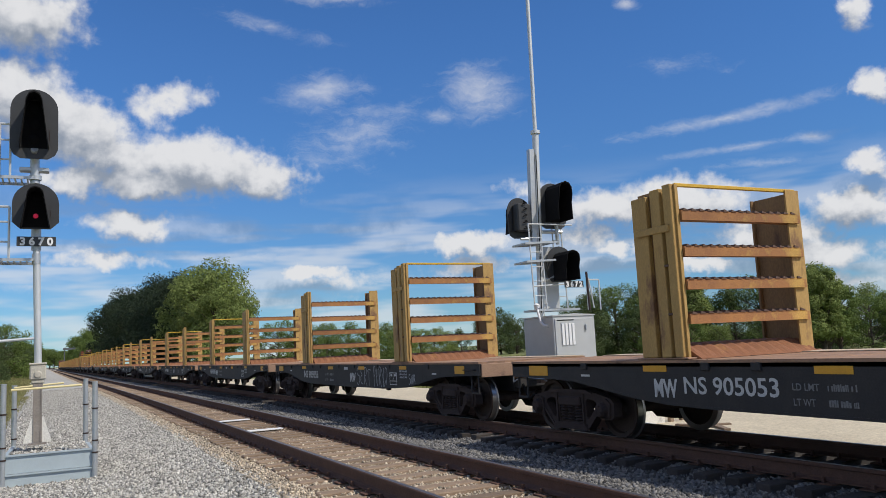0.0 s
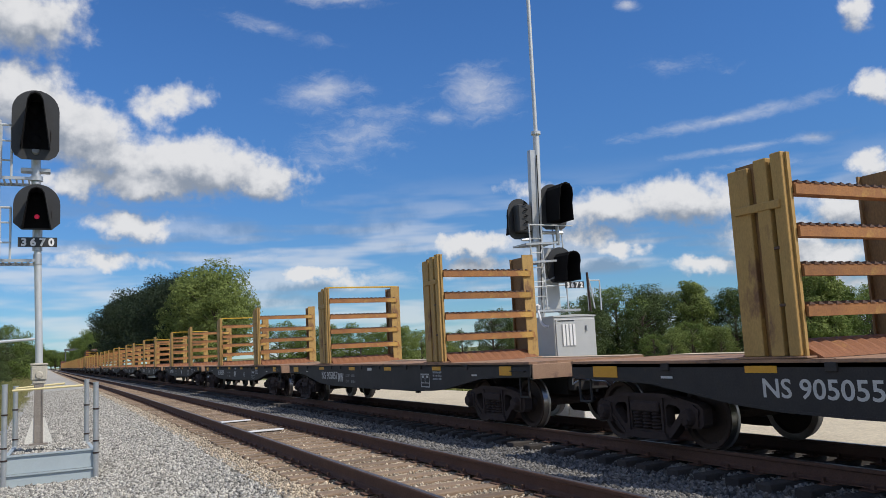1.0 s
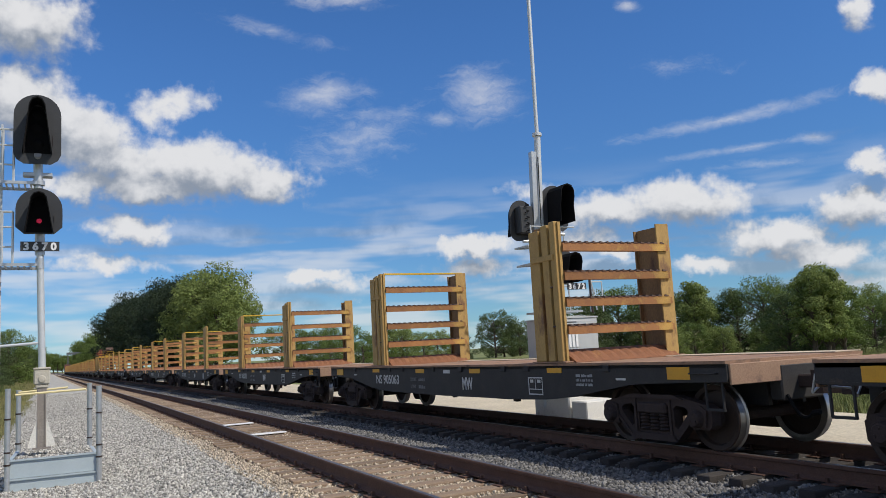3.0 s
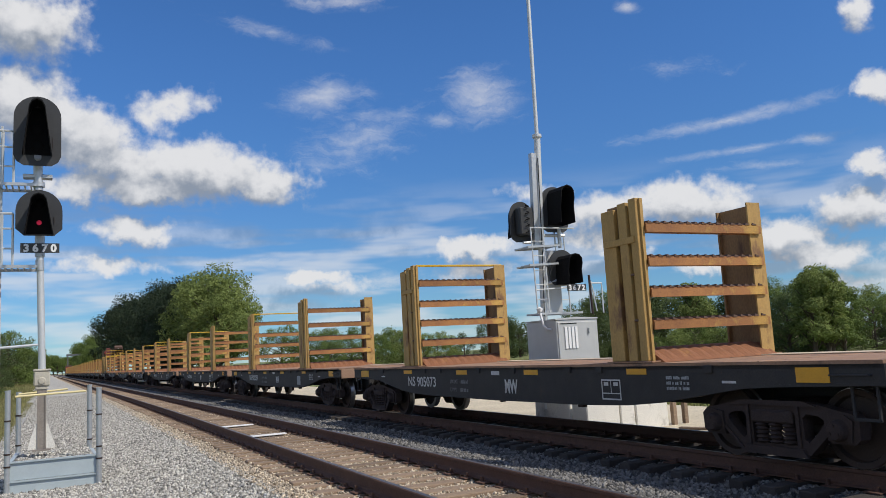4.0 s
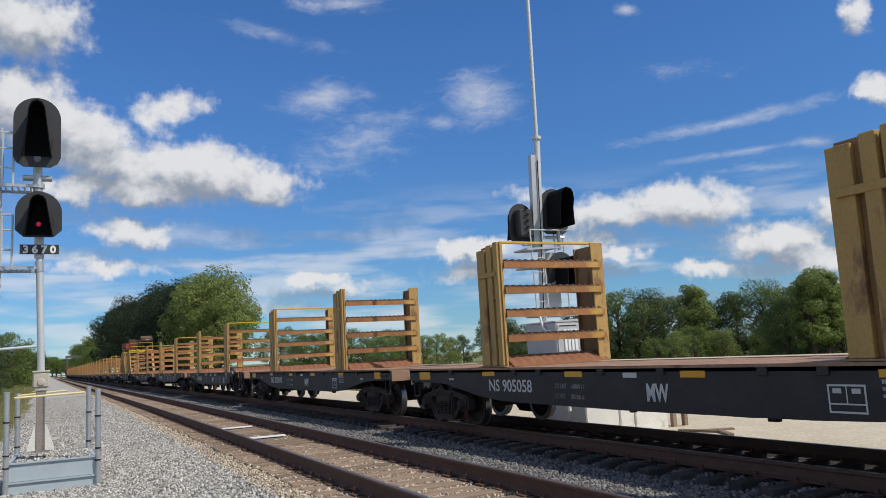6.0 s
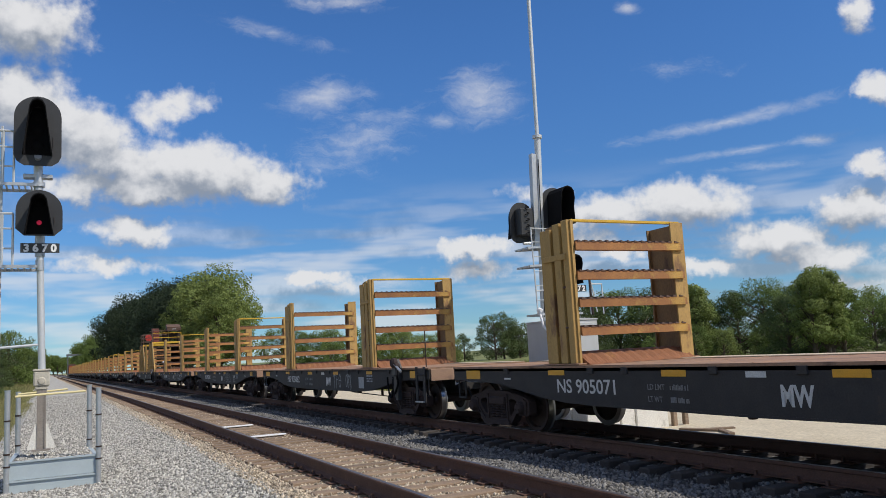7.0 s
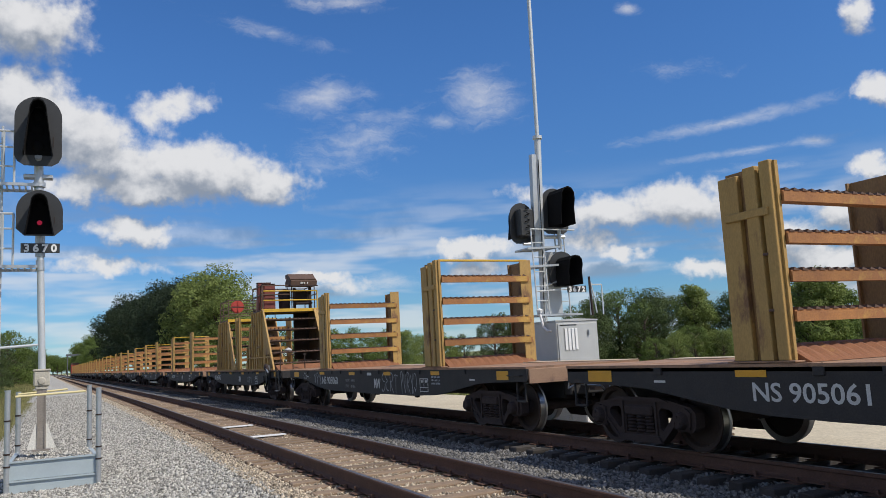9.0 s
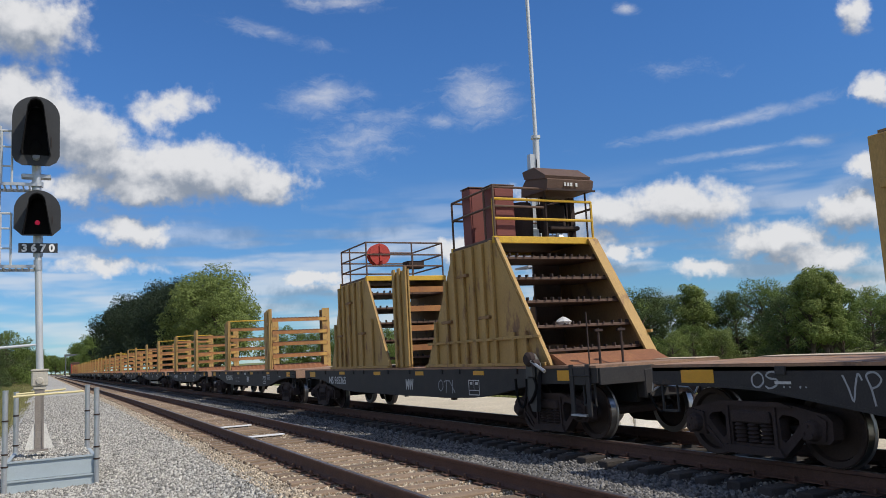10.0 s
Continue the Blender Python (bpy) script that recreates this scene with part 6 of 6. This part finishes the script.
# ---- loose stone and grass ----
def scatter(name, label, category, boxes, size, mat, seed, skip=None):
    """Broken stones as one object; boxes are (x0, x1, y0, y1, number, height function)."""
    rng = np.random.default_rng(seed)
    base = np.array([(1, 0, 0), (-1, 0, 0), (0, 1, 0), (0, -1, 0), (0, 0, 1), (0, 0, -1)], float)
    tri = np.array([(0, 2, 4), (2, 1, 4), (1, 3, 4), (3, 0, 4), (2, 0, 5), (1, 2, 5), (3, 1, 5), (0, 3, 5)])
    allp = []
    for x0, x1, y0, y1, n, zf in boxes:
        p = np.column_stack([rng.uniform(x0, x1, n), rng.uniform(y0, y1, n), np.zeros(n)])
        if skip is not None:
            p = p[~skip(p)]
        bends = np.array([bend(a) for a in p[:, 1]])
        p[:, 2] = np.array([zf(a) for a in p[:, 0]]) + rng.uniform(-0.012, 0.014, len(p))
        p[:, 0] += bends
        allp.append(p)
    p = np.concatenate(allp)
    n = len(p)
    s = size * rng.uniform(0.55, 1.35, (n, 1, 1)) * rng.uniform(0.6, 1.25, (n, 1, 3))
    v = base[None] * s + rng.normal(size=(n, 6, 3)) * size * 0.22
    q = rng.normal(size=(n, 4))
    q /= np.linalg.norm(q, axis=1)[:, None]
    w, x, y, z = q.T
    rot = np.stack([np.stack([1 - 2 * (y * y + z * z), 2 * (x * y - z * w), 2 * (x * z + y * w)], -1), np.stack([2 * (x * y + z * w), 1 - 2 * (x * x + z * z), 2 * (y * z - x * w)], -1), np.stack([2 * (x * z - y * w), 2 * (y * z + x * w), 1 - 2 * (x * x + y * y)], -1)], 1)
    v = np.einsum("nij,nkj->nki", rot, v) + p[:, None, :]
    f = (tri[None] + 6 * np.arange(n)[:, None, None]).reshape(-1)
    me = bpy.data.meshes.new(name)
    me.vertices.add(6 * n)
    me.vertices.foreach_set("co", v.astype(np.float32).ravel())
    me.loops.add(len(f))
    me.loops.foreach_set("vertex_index", f.astype(np.int32))
    me.polygons.add(len(f) // 3)
    me.polygons.foreach_set("loop_start", np.arange(0, len(f), 3, dtype=np.int32))
    me.update(calc_edges=True)
    me.materials.append(mat)
    return thing(name, label, category, kind="stuff", mesh=me)


def left_z(x):
    return float(np.interp(x, [-3.6, -2.6, -1.0, 1.6, 2.45], [-0.75, -0.42, -0.36, -0.32, -0.255]))


def far_z(x):
    return float(np.interp(x, [5.6, 6.1, 6.6, 7.15, 7.3, 9.5], [-0.225, -0.28, -0.315, -0.305, -0.255, -0.255]))


def on_tie(p):
    k = (p[:, 1] - 4.2) / 0.495
    return (np.abs(k - np.round(k)) < 0.24) & (np.abs(p[:, 0] - NEAR_TRACK) < 1.3) & (np.random.default_rng(5).uniform(size=len(p)) < 0.93)


def on_far_tie(p):
    k = (p[:, 1] - 4.2) / 0.495
    return (np.abs(k - np.round(k)) < 0.24) & (np.abs(p[:, 0] - FAR_TRACK) < 1.3) & (np.random.default_rng(5).uniform(size=len(p)) < 0.95)


def in_box(p):
    return (p[:, 0] > -0.8) & (p[:, 0] < 0.6) & (p[:, 1] > 14.3) & (p[:, 1] < 16.1)


scatter("loose_ballast", "light grey crushed stone beside the near track", "ballast stones", [(-2.2, 2.6, 9.0, 20, 48000, left_z), (-1.3, 2.6, 20, 34, 24000, left_z), (-1.2, 2.6, 34, 70, 24000, left_z)], 0.025, M_STONE, 21, in_box)
scatter("loose_ballast", "grey crushed stone filling the retaining box", "ballast stones", [(-0.66, 0.44, 14.46, 15.95, 900, lambda x: 0.095)], 0.026, M_STONE, 25)
scatter("loose_ballast", "rusty tan crushed stone between the near rails", "ballast stones", [(2.45, 5.5, 5.5, 16, 17000, lambda x: -0.238), (2.45, 5.5, 16, 34, 14000, lambda x: -0.238), (2.45, 5.5, 34, 60, 9000, lambda x: -0.238)], 0.020, M_STONETAN, 22, on_tie)
scatter("loose_ballast", "grey crushed stone between the two tracks, darkened as train shade", "ballast stones", [(5.45, 7.6, 4.5, 14, 16000, far_z), (5.45, 7.6, 14, 28, 12000, far_z), (5.45, 7.6, 28, 55, 12000, far_z)], 0.029, M_STONESHADE, 23, on_far_tie)


def blades(name, label, boxes, mat, seed):
    """Grass as narrow upright faces in tufts, one object."""
    rng = np.random.default_rng(seed)
    vs = []
    for x0, x1, y0, y1, n, h, zf in boxes:
        c = np.column_stack([rng.uniform(x0, x1, n), rng.uniform(y0, y1, n)])
        for j in range(7):
            a = rng.uniform(0, 6.283, n)
            hh = h * rng.uniform(0.5, 1.2, n)
            b = c + rng.normal(size=(n, 2)) * 0.10
            z = np.array([zf(x) for x in b[:, 0]])
            wd = 0.012 + 0.02 * h
            dx, dy = np.cos(a) * wd, np.sin(a) * wd
            lean = rng.normal(size=(n, 2)) * (0.35 * hh)[:, None]
            vs.append(np.stack([np.column_stack([b[:, 0] - dx, b[:, 1] - dy, z - 0.03]), np.column_stack([b[:, 0] + dx, b[:, 1] + dy, z - 0.03]), np.column_stack([b + lean, (z + hh)[:, None]])], 1))
    v = np.concatenate(vs)
    n = len(v)
    me = bpy.data.meshes.new(name)
    me.vertices.add(3 * n)
    me.vertices.foreach_set("co", v.astype(np.float32).ravel())
    me.loops.add(3 * n)
    me.loops.foreach_set("vertex_index", np.arange(3 * n, dtype=np.int32))
    me.polygons.add(n)
    me.polygons.foreach_set("loop_start", np.arange(0, 3 * n, 3, dtype=np.int32))
    me.update(calc_edges=True)
    me.materials.append(mat)
    return thing(name, label, "grass", kind="stuff", mesh=me)


def bank_z(x):
    return float(np.interp(x, [-60, -12, -4.5, -3, 5, 12, 17, 30, 80], [-0.2, -0.3, -0.62, -0.72, -0.9, -0.9, -0.75, -0.7, -0.6]))


blades("dry_grass", "dry yellow grass along the ballast edge", [(-4.6, -2.5, 15, 24, 1500, 0.35, bank_z), (-4.6, -1.55, 24, 60, 6500, 0.42, bank_z), (-5.2, -2.2, 60, 100, 4200, 0.5, bank_z), (-6.5, -3.2, 100, 240, 6500, 0.7, bank_z)], M_DRY, 31)
blades("grass", "tall green grass on the bank and field edge", [(-9, -4.0, 24, 110, 5000, 0.7, bank_z), (17.5, 24, 14, 60, 5000, 0.35, bank_z), (24, 60, 36, 100, 7000, 0.55, bank_z)], M_BLADE, 32)

# ---- movement ----
CAR_PITCH, CAR_START, SPEED = 16.68, 11.56 - 7.19, 18.71
DRIFT = [(0.0, 0.0), (0.5, -0.05), (1.0, 0.25), (1.5, 0.15), (2.5, -0.05), (4.0, -0.06), (4.5, 0.0), (5.0, 0.0), (5.5, 0.28), (6.2, 0.1), (7.0, -0.05), (7.5, 0.0), (9.0, 0.0), (10.0, 0.0)]
TRAIN_ROWS = [(0.5 * i, float(np.interp(0.5 * i, [d[0] for d in DRIFT], [d[1] for d in DRIFT])) - SPEED * 0.5 * i) for i in range(21)]


def motions():
    for k, car in CARS:
        ys = [(t, CAR_START + k * CAR_PITCH + dy) for t, dy in TRAIN_ROWS]
        walk(car, [(t, pose(FAR_TRACK + bend(y), y, 0, 0, 0, heading(y))) for t, y in ys])


motions()
